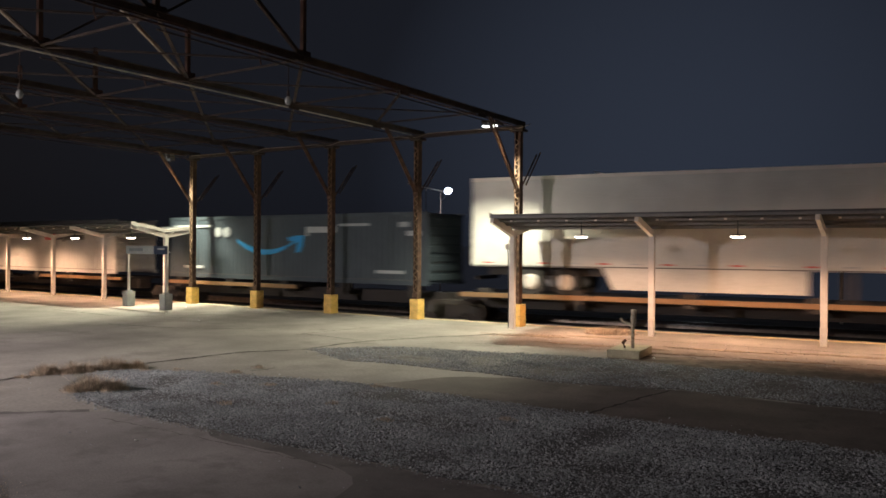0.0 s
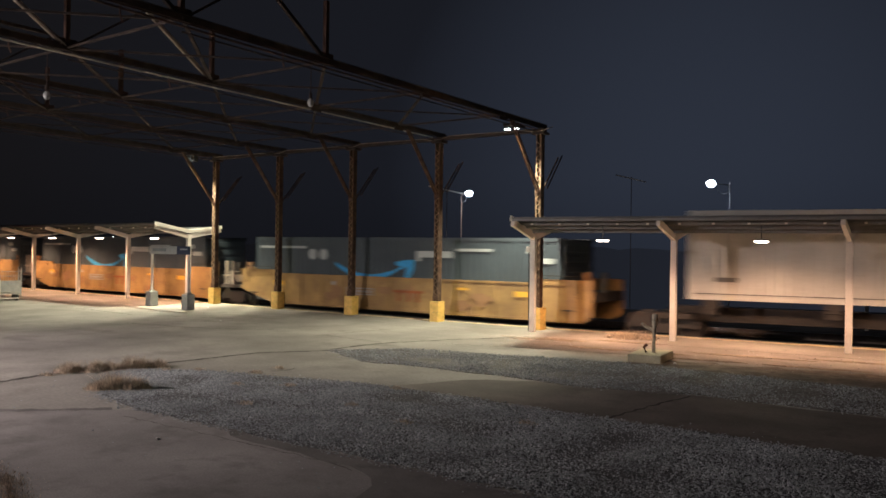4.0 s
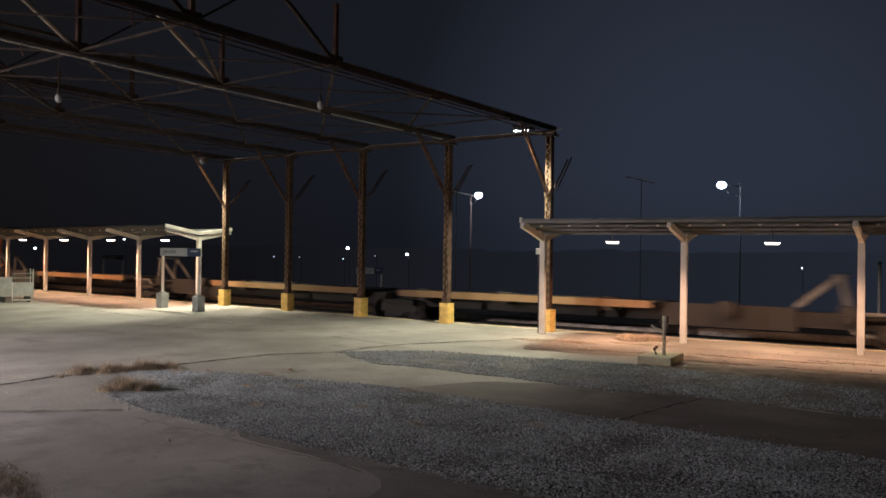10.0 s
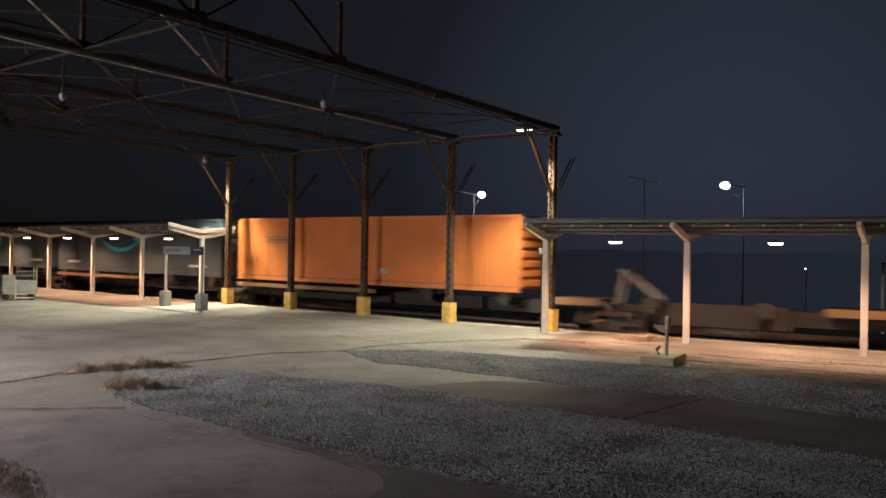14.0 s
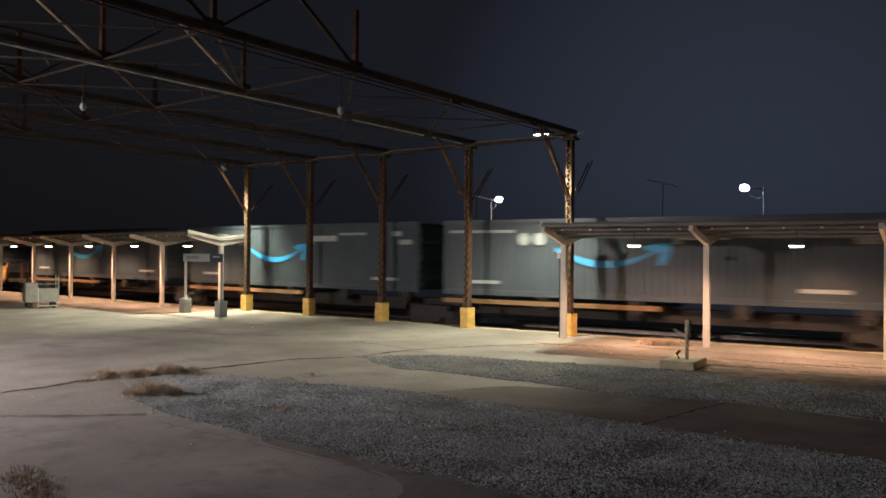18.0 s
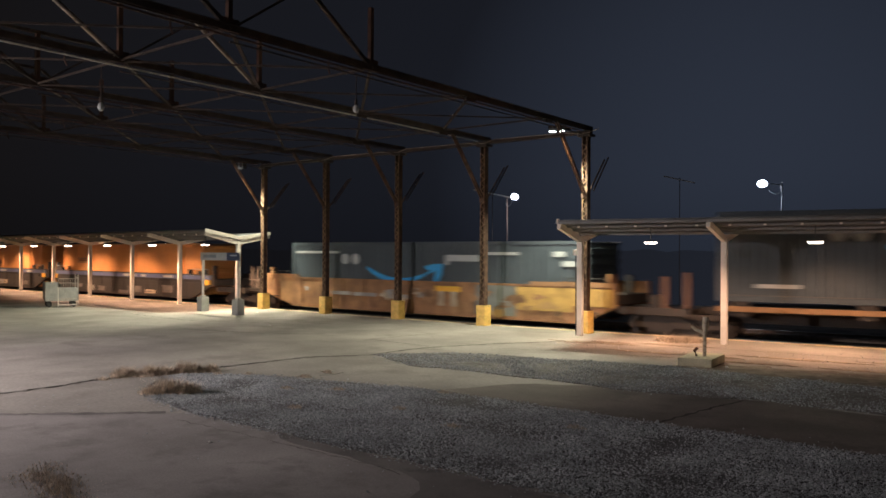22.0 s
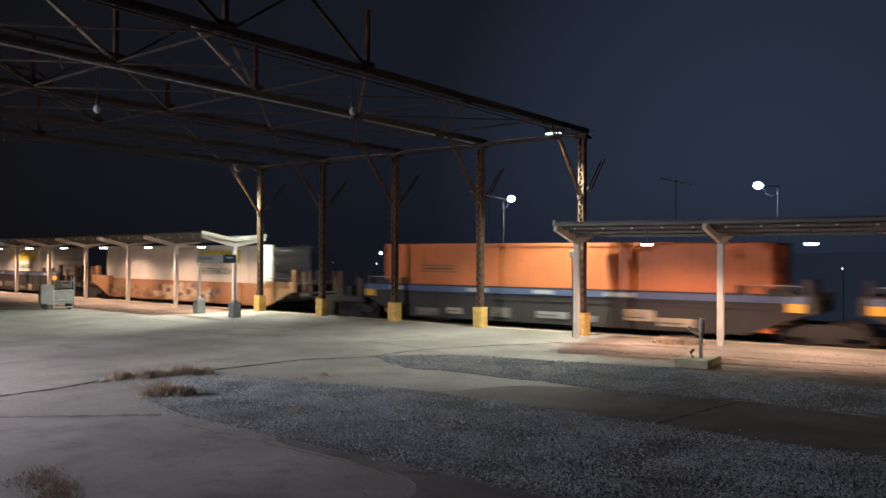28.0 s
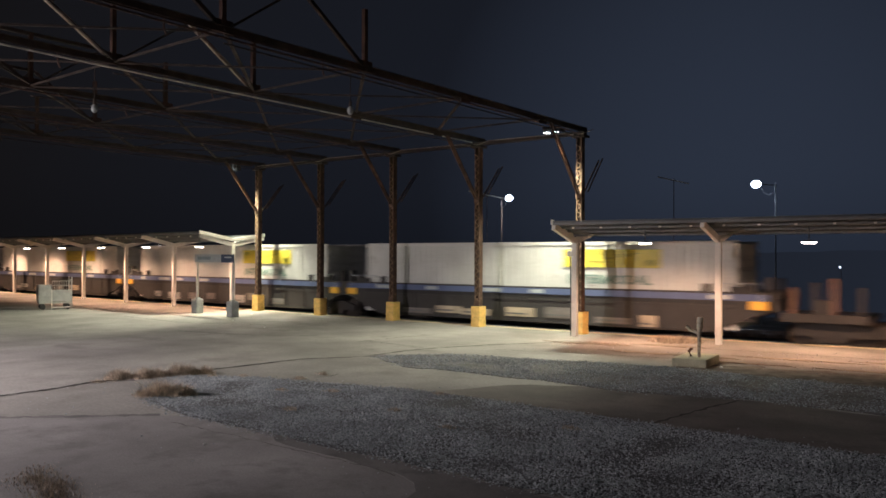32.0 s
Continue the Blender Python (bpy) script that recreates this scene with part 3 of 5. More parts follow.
# ---- platform shelters ----
def shelter(posts, name, label):
    """A butterfly canopy on Y-shaped posts."""
    sh = thing(name, label, "shelter")
    pts = [Vector((x, y, 0)) for x, y in posts]
    n = len(pts)
    dirs = []
    for i in range(n):
        d = (pts[min(i + 1, n - 1)] - pts[max(i - 1, 0)]).normalized()
        dirs.append(d)
    front = [Vector((d.y, -d.x, 0)) for d in dirs]
    F, B, ZV, ZF, ZB = 1.85, 1.85, 3.46, 3.78, 3.70
    for p, f in zip(pts, front):
        post = part("post", add_box(bmesh.new(), -0.092, 0.092, -0.092, 0.092, 0, 3.29, bevel=0.012), white_paint, sh)
        post.location = p
        post.rotation_euler[2] = math.atan2(f.x, -f.y)
        part("arm", add_beam(bmesh.new(), p + Vector((0, 0, 3.24)), p + f * F + Vector((0, 0, ZF - 0.11)), 0.12, 0.2), white_paint, sh)
        part("arm", add_beam(bmesh.new(), p + Vector((0, 0, 3.24)), p - f * B + Vector((0, 0, ZB - 0.11)), 0.12, 0.2), white_paint, sh)
    for side, z, ln in ((1, ZF, F), (-1, ZB, B)):
        rows = []
        for p, f in zip(pts, front):
            rows.append((p + Vector((0, 0, ZV)), p + f * side * (ln + 0.05) + Vector((0, 0, z + 0.02))))
        for (a, b), (c, d) in zip(rows, rows[1:]):
            bm, up = bmesh.new(), Vector((0, 0, 0.05))
            lo = [bm.verts.new(v) for v in (a, b, d, c)]
            hi = [bm.verts.new(v + up) for v in (a, b, d, c)]
            bm.faces.new(lo[::-1])
            bm.faces.new(hi)
            for k in range(4):
                bm.faces.new((lo[k], lo[(k + 1) % 4], hi[(k + 1) % 4], hi[k]))
            part("roof_sheet", bm, canopy_m, sh)
            for f1 in (0.06, 0.36, 0.68, 0.985):
                pa, pb = a.lerp(b, f1), c.lerp(d, f1)
                part("purlin", add_beam(bmesh.new(), pa - Vector((0, 0, 0.04)), pb - Vector((0, 0, 0.04)), 0.04, 0.075), purlin_m, sh)
            if side == 1:
                u, w = (b - a).normalized(), (c - a).normalized()
                for k in range(5):
                    q = a.lerp(b, 0.68).lerp(c.lerp(d, 0.68), (k + 0.5) / 5) + u * 0.05 - Vector((0, 0, 0.06))
                    part("cleat", add_beam(bmesh.new(), q - w * 0.035, q + w * 0.035, 0.06, 0.05), white_paint, sh, "small pale bracket")
    for end in (0, -1):
        a, f = pts[end], front[end]
        d = dirs[end] * (-0.05 if end == 0 else 0.05)
        bm = bmesh.new()
        add_beam(bm, a + d + Vector((0, 0, ZV + 0.02)), a + d + f * (F + 0.05) + Vector((0, 0, ZF + 0.04)), 0.05, 0.16)
        add_beam(bm, a + d + Vector((0, 0, ZV + 0.02)), a + d - f * (B + 0.05) + Vector((0, 0, ZB + 0.04)), 0.05, 0.16)
        part("end_fascia", bm, white_paint, sh)
    return pts, front


LEFT_POSTS = [(-71.5, 25.8), (-65.5, 25.5), (-59.8, 25.2), (-54.2, 24.9), (-48.8, 24.65), (-43.5, 24.45), (-38.4, 24.3), (-33.24, 24.25)]
RIGHT_POSTS = [(-14.07, 24.19), (-9.4, 24.9), (-4.45, 25.3), (0.5, 25.75), (5.5, 26.3), (10.5, 27.0)]
lens_warm = glow("warm_lamp_lens", (1.0, 0.82, 0.66), 9.0)


def canopy_lamp(x, y, z, turn, group):
    lp = thing("canopy_lamp", "round downlight with a glowing warm lens under the canopy", "lamp", pose(x, y, z, 0, 0, turn), group)
    bm = bmesh.new()
    bmesh.ops.create_cone(bm, cap_ends=True, segments=20, radius1=0.225, radius2=0.13, depth=0.05, matrix=Matrix.Translation((0, 0, 0.052)))
    part("housing", bm, canopy_m, lp)
    bm = bmesh.new()
    bmesh.ops.create_cone(bm, cap_ends=True, segments=20, radius1=0.16, radius2=0.215, depth=0.05)
    part("lens", bm, lens_warm, lp, "glowing warm lens")
    part("stem", box(-0.014, 0.014, -0.014, 0.014, 0.077, 0.47), canopy_m, lp)


for posts, name, label in ((LEFT_POSTS, "platform_shelter", "long butterfly platform canopy on white Y-shaped posts"), (RIGHT_POSTS, "platform_shelter", "long butterfly platform canopy on white Y-shaped posts")):
    shelter(posts, name, label)
    for (xa, ya), (xb, yb) in zip(posts, posts[1:]):
        x, y = (xa + xb) / 2 + 0.2, (ya + yb) / 2 - 0.3
        x, y = x * (y - 0.75) / y, y - 0.75
        canopy_lamp(x, y, 3.12, 0, "lamps under the canopies")
        lamp("canopy_light", "SPOT", look((x, y, 3.07), (x - 0.1, y + 0.6, 0)), CANOPY_W, WARM, 0.2, 145, 0.6)

# ---- train ----
def vertical_ribs(bm, x0, x1, y, z0, z1, pitch, depth, sign):
    """A corrugated side: one zigzag sheet."""
    n = int((x1 - x0) / pitch)
    step = (x1 - x0) / n
    pts = []
    for i in range(n):
        x = x0 + i * step
        pts += [(x, y), (x + step * 0.55, y), (x + step * 0.7, y - sign * depth), (x + step * 0.85, y - sign * depth)]
    pts.append((x1, y))
    lo, hi = [bm.verts.new((a, b, z0)) for a, b in pts], [bm.verts.new((a, b, z1)) for a, b in pts]
    for i in range(len(pts) - 1):
        bm.faces.new((lo[i], lo[i + 1], hi[i + 1], hi[i]))


CONT_L, CONT_W, CONT_H = 16.15, 2.6, 2.96


def container_mesh(rib=0.28, depth=0.035):
    """Corrugated sides and roof of a long freight container, origin at mid-length on its near lower edge."""
    bm = bmesh.new()
    h = CONT_L / 2
    vertical_ribs(bm, -h + 0.12, h - 0.12, 0.03, 0.16, CONT_H - 0.12, rib, -depth, 1)
    vertical_ribs(bm, -h + 0.12, h - 0.12, CONT_W - 0.03, 0.16, CONT_H - 0.12, rib, depth, 1)
    v = [bm.verts.new(c) for c in ((-h + 0.1, 0.03, CONT_H - 0.05), (h - 0.1, 0.03, CONT_H - 0.05), (h - 0.1, CONT_W - 0.03, CONT_H - 0.05), (-h + 0.1, CONT_W - 0.03, CONT_H - 0.05))]
    bm.faces.new(v)
    w = [bm.verts.new(c) for c in ((-h + 0.1, 0.03, 0.14), (h - 0.1, 0.03, 0.14), (h - 0.1, CONT_W - 0.03, 0.14), (-h + 0.1, CONT_W - 0.03, 0.14))]
    bm.faces.new(w)
    return bm


def frame_mesh():
    bm = bmesh.new()
    h = CONT_L / 2
    for y in (0.0, CONT_W - 0.1):
        add_box(bm, -h, h, y, y + 0.1, 0.0, 0.17)
        add_box(bm, -h, h, y, y + 0.1, CONT_H - 0.13, CONT_H)
    return bm


def end_mesh():
    return add_box(bmesh.new(), -0.06, -0.03, 0.08, CONT_W - 0.08, 0.1, CONT_H - 0.1)


def slat_mesh():
    return add_box(bmesh.new(), -0.03, 0.03, 0.12, CONT_W - 0.12, 0.0, 0.25, bevel=0.025)


def paint(name, c, rough=0.45, dirty=(0.2, 0.17, 0.14)):
    return mat(name, c, rough, scale=0.7, vary=0.12, fine=18, bump=0.04, stain=dirty, stain_at=(0.62, 0.85))


p_white = paint("white_container_paint", (0.56, 0.565, 0.54))
p_slate = paint("slate_container_paint", (0.058, 0.078, 0.096), 0.42, (0.046, 0.052, 0.056))
p_yellow = paint("amber_container_paint", (0.64, 0.30, 0.095), 0.45, (0.4, 0.26, 0.12))
p_orange = paint("orange_container_paint", (0.62, 0.195, 0.055), 0.45, (0.4, 0.14, 0.05))
p_d = paint("bright_orange_container_paint", (0.66, 0.21, 0.05), 0.45, (0.5, 0.2, 0.07))
car_yellow = mat("ochre_wagon_paint", (0.37, 0.235, 0.09), 0.55, scale=0.9, vary=0.22, fine=18, bump=0.05, stain=(0.21, 0.12, 0.06), stain_at=(0.46, 0.74))
car_tawny = mat("tawny_wagon_paint", (0.31, 0.165, 0.075), 0.6, scale=1.1, vary=0.3, fine=18, bump=0.05, stain=(0.17, 0.09, 0.05), stain_at=(0.45, 0.7))
car_brown = paint("brown_wagon_paint", (0.31, 0.175, 0.085), 0.6, (0.16, 0.10, 0.06))
car_umber = paint("umber_wagon_steel", (0.15, 0.085, 0.055), 0.65, (0.09, 0.07, 0.055))
car_blue = paint("dusty_blue_wagon_paint", (0.085, 0.115, 0.23), 0.6, (0.2, 0.19, 0.18))
car_dark = paint("grimy_dark_wagon_steel", (0.036, 0.033, 0.032), 0.7, (0.072, 0.063, 0.057))
spine_m = paint("ochre_deck_edge", (0.235, 0.14, 0.065), 0.6, (0.25, 0.15, 0.08))
smile_blue = mat("sky_blue_vinyl", (0.05, 0.36, 0.75), 0.4, scale=2, vary=0.1, fine=30, bump=0)
decal_pale = mat("pale_decal", (0.40, 0.44, 0.46), 0.45, scale=3, vary=0.12, fine=40, bump=0)
decal_yellow = mat("yellow_decal", (0.60, 0.50, 0.05), 0.45, scale=3, vary=0.1, fine=40, bump=0)
decal_red = mat("red_decal", (0.55, 0.06, 0.05), 0.45, scale=3, vary=0.1, fine=40, bump=0)
decal_dark = mat("dark_decal", (0.12, 0.12, 0.12), 0.5, scale=3, vary=0.15, fine=40, bump=0)
decal_olive = mat("olive_lettering", (0.32, 0.30, 0.05), 0.5, scale=3, vary=0.1, fine=40, bump=0)
decal_blue = mat("faded_blue_spray", (0.11, 0.12, 0.16), 0.7, scale=3, vary=0.3, fine=30, bump=0)
decal_grey = mat("grey_spray", (0.17, 0.155, 0.145), 0.7, scale=3, vary=0.3, fine=30, bump=0)
decal_amber = mat("amber_plate", (0.75, 0.42, 0.04), 0.5, scale=3, vary=0.15, fine=30, bump=0)
decal_slate = mat("dull_grey_panel_paint", (0.16, 0.175, 0.165), 0.6, scale=2, vary=0.2, fine=30, bump=0)
decal_mustard = mat("faded_mustard_paint", (0.46, 0.30, 0.085), 0.6, scale=2, vary=0.25, fine=30, bump=0, stain=(0.27, 0.15, 0.06), stain_at=(0.5, 0.8))
decal_rust = mat("rust_red_lettering", (0.34, 0.10, 0.03), 0.6, scale=3, vary=0.2, fine=30, bump=0)
decal_ash = mat("ash_grey_paint", (0.30, 0.30, 0.29), 0.6, scale=3, vary=0.25, fine=30, bump=0)
decal_umber = mat("umber_smear", (0.17, 0.10, 0.055), 0.7, scale=3, vary=0.3, fine=30, bump=0)
decal_ochre = mat("ochre_smear", (0.27, 0.17, 0.09), 0.7, scale=3, vary=0.3, fine=30, bump=0)
decal_tan = mat("faded_tan_spray", (0.44, 0.37, 0.27), 0.7, scale=3, vary=0.3, fine=30, bump=0)
decal_teal = mat("teal_grey_decal", (0.17, 0.25, 0.22), 0.5, scale=3, vary=0.15, fine=40, bump=0)
spine_grime = paint("grimy_spine_steel", (0.032, 0.028, 0.026), 0.75, (0.065, 0.054, 0.045))
hitch_m = mat("worn_grey_hitch_paint", (0.20, 0.19, 0.175), 0.6, scale=3, vary=0.3, fine=30, bump=0.05)
end_grey = paint("pale_grimy_end_steel", (0.27, 0.245, 0.215), 0.65, (0.13, 0.105, 0.085))
wheel_m = mat("grimy_wheel_steel", (0.045, 0.037, 0.032), 0.6, 0.4, scale=6, vary=0.3, fine=40)
tyre_and_shade_m = mat("black_rubber_and_shade", (0.03, 0.03, 0.03), 0.85, scale=6, vary=0.2, fine=40)


SHARED = {}


def shared(key, maker, material):
    k = (key, material.name)
    if k not in SHARED:
        SHARED[k] = mesh_from(key, maker(), material)
    return SHARED[k]


ROLLING = []


def arc_band(x0, x1, z_end, sag, width):
    """A smile-shaped band with an arrow head, lying just proud of the near side."""
    bm = bmesh.new()
    n, top, low = 18, [], []
    for i in range(n + 1):
        u = i / n
        x = x0 + (x1 - x0) * u
        z = z_end - sag * (1 - (2 * u - 1) ** 2) + 0.1 * u
        w = width * (0.35 + 0.65 * math.sin(math.pi * min(u * 1.15 + 0.05, 1.0)) ** 0.6) if u < 0.9 else width * 0.8
        top.append(bm.verts.new((x, -0.012, z + w / 2)))
        low.append(bm.verts.new((x, -0.012, z - w / 2)))
    for i in range(n):
        bm.faces.new((low[i], low[i + 1], top[i + 1], top[i]))
    return bm


def plate(x0, x1, z0, z1, y=-0.012):
    return add_box(bmesh.new(), x0, x1, y, y + 0.01, z0, z1)


def lettering(words, material, size, width):
    """Flat raised letters, centred, as one mesh."""
    key = ("lettering", words)
    if key not in SHARED:
        curve = bpy.data.curves.new("lettering", "FONT")
        curve.body, curve.size, curve.align_x, curve.extrude, curve.resolution_u, curve.offset = words, size, "CENTER", 0.002, 2, 0.014
        ob = bpy.data.objects.new("lettering", curve)
        me = bpy.data.meshes.new_from_object(ob)
        bpy.data.objects.remove(ob)
        xs = [v.co.x for v in me.vertices]
        me.transform(Matrix.Diagonal((width / (max(xs) - min(xs)), 1, 1, 1)))
        me.materials.clear()
        me.materials.append(material)
        SHARED[key] = me
    return SHARED[key]


def container(q0, q1, z, material, label, kind):
    c = thing("freight_container", label, "container", None, "containers of the train")
    zz = Matrix.Translation((0, 0, z))
    share("corrugated_body", shared("corrugated_body", container_mesh, material), c, zz)
    share("frame", shared("frame", frame_mesh, material), c, zz)
    for m in (Matrix.Translation((CONT_L / 2, 0, z)), Matrix.Translation((-CONT_L / 2, CONT_W, z)) @ pose(0, 0, 0, 0, 0, 180)):
        wall = share("end_wall", shared("end_wall", end_mesh, material), c, m)
        for k in range(7):
            share("slat", shared("slat", slat_mesh, material), wall, pose(0, 0, 0.2 + k * 0.375))
    for x in (-CONT_L / 2, -6.1, 6.1, CONT_L / 2):
        share("corner_post", shared("corner_post", lambda: add_box(bmesh.new(), -0.09, 0.09, -0.006, 0.1, 0, CONT_H), material), c, Matrix.Translation((x - 0.09 * (1 if x > 7 else -1 if x < -7 else 0), 0, z)))
    decals(c, kind, z)
    ROLLING.append((c, q0, q1))
    return c


def decals(c, kind, z):
    D = []
    if kind == "smile":
        part("curved_band", arc_band(-3.05, 1.0, z + 1.82, 0.6, 0.25), smile_blue, c, "sky blue curved band")
        head = bmesh.new()
        add_prism(head, [(0.28, z + 1.92), (0.75, z + 2.02), (1.3, z + 2.04), (1.24, z + 1.62), (1.04, z + 1.27), (0.80, z + 1.27), (0.93, z + 1.76), (0.4, z + 1.78)], -0.016, -0.004)
        part("arrow_tip", head, smile_blue, c, "sky blue arrow tip")
        for x in (-4.43, -3.77):
            ring = bmesh.new()
            bmesh.ops.create_cone(ring, cap_ends=True, segments=10, radius1=0.25, radius2=0.25, depth=0.012, matrix=Matrix.Translation((x, -0.012, z + 2.2)) @ pose(0, 0, 0, 90))
            part("hexagon_mark", ring, decal_pale, c)
        D = [(-7.8, -4.85, 2.45, 2.56, decal_pale), (1.4, 1.62, 2.0, 2.41, decal_pale), (1.62, 3.2, 2.15, 2.41, decal_pale), (3.35, 5.05, 2.42, 2.53, decal_pale), (6.6, 7.1, 2.36, 2.56, decal_pale), (7.0, 7.7, 2.0, 2.2, decal_pale), (-6.9, -5.5, 0.45, 0.58, decal_pale), (5.4, 6.9, 0.45, 0.58, decal_pale)]
    elif kind == "bars":
        D = [(0.95 + 0.4 * k, 1.3 + 0.4 * k, 1.84, 2.28, decal_red) for k in range(3)]
        D += [(2.2 + 0.32 * k, 2.45 + 0.32 * k, 1.84 - (0.1 if k == 2 else 0), 2.26 if k in (0, 5) else 2.12, decal_dark) for k in range(9)]
        D += [(-7.2, -6.5, 0.6, 0.75, decal_dark)]
    elif kind == "sign":
        D = [(1.72, 5.5, 2.03, 2.66, decal_yellow), (1.72, 5.5, 2.662, 2.68, decal_olive), (1.72, 5.5, 2.01, 2.028, decal_olive)]
        D += [(1.85 + u, 1.85 + u + w, v, v + h, decal_olive) for u, v, w, h in ((0, 2.42, 0.42, 0.18), (0.9, 2.2, 0.95, 0.035), (1.25, 2.46, 0.16, 0.1), (1.55, 2.32, 0.3, 0.07), (1.95, 2.38, 0.22, 0.14), (2.3, 2.42, 0.25, 0.1), (2.6, 2.5, 0.32, 0.05), (3.1, 2.1, 0.4, 0.2), (0.9, 2.58, 1.8, 0.018))]
        share("lettering", lettering("INTERMODAL", decal_teal, 0.46, 3.25), c, Matrix.Translation((3.53, -0.014, z + 1.43)) @ pose(0, 0, 0, 90))
    elif kind == "plain":
        D = [(-6.1, -4.3, 2.02, 2.07, decal_dark), (-6.1, -4.3, 1.78, 1.82, decal_dark), (-6.0, -4.5, 1.88, 1.96, decal_umber), (1.1, 1.5, 0.5, 0.75, decal_pale)]
    for x0, x1, z0, z1, m in D:
        part("marking", plate(x0, x1, z + z0, z + z1), m, c)
    part("rub_line", plate(-CONT_L / 2 + 0.2, CONT_L / 2 - 0.2, z + 0.19, z + 0.215), decal_dark, c)


def wheel_mesh():
    bm = bmesh.new()
    bmesh.ops.create_cone(bm, cap_ends=True, segments=28, radius1=0.46, radius2=0.46, depth=0.12, matrix=pose(0, 0, 0, 90))
    bmesh.ops.create_cone(bm, cap_ends=True, segments=16, radius1=0.16, radius2=0.16, depth=0.24, matrix=pose(0, -0.03, 0, 90))
    return bm


def bogie(parent, x, gap=0.86):
    """Two axles with side frames."""
    for sx in (-1, 1):
        for y in (0.62, 2.0):
            share("wheel", shared("wheel", wheel_mesh, wheel_m), parent, pose(x + sx * gap, y, 0.26))
    for y in (0.36, 2.16):
        bm = bmesh.new()
        add_prism(bm, [(x - 1.15, 0.2), (x - 1.15, 0.42), (x - 0.5, 0.62), (x + 0.5, 0.62), (x + 1.15, 0.42), (x + 1.15, 0.2), (x + 0.55, 0.22), (x + 0.4, 0.02), (x - 0.4, 0.02), (x - 0.55, 0.22)], y, y + 0.14)
        part("side_frame", bm, car_dark, parent)


def blot(x, z, r, seed):
    """An irregular flat patch of spray paint on a wagon's side."""
    rnd = random.Random(seed)
    return [(x + r * rnd.uniform(0.25, 1.5) * 1.5 * math.cos(k * math.tau / 11), z + r * rnd.uniform(0.3, 1.25) * math.sin(k * math.tau / 11)) for k in range(11)]


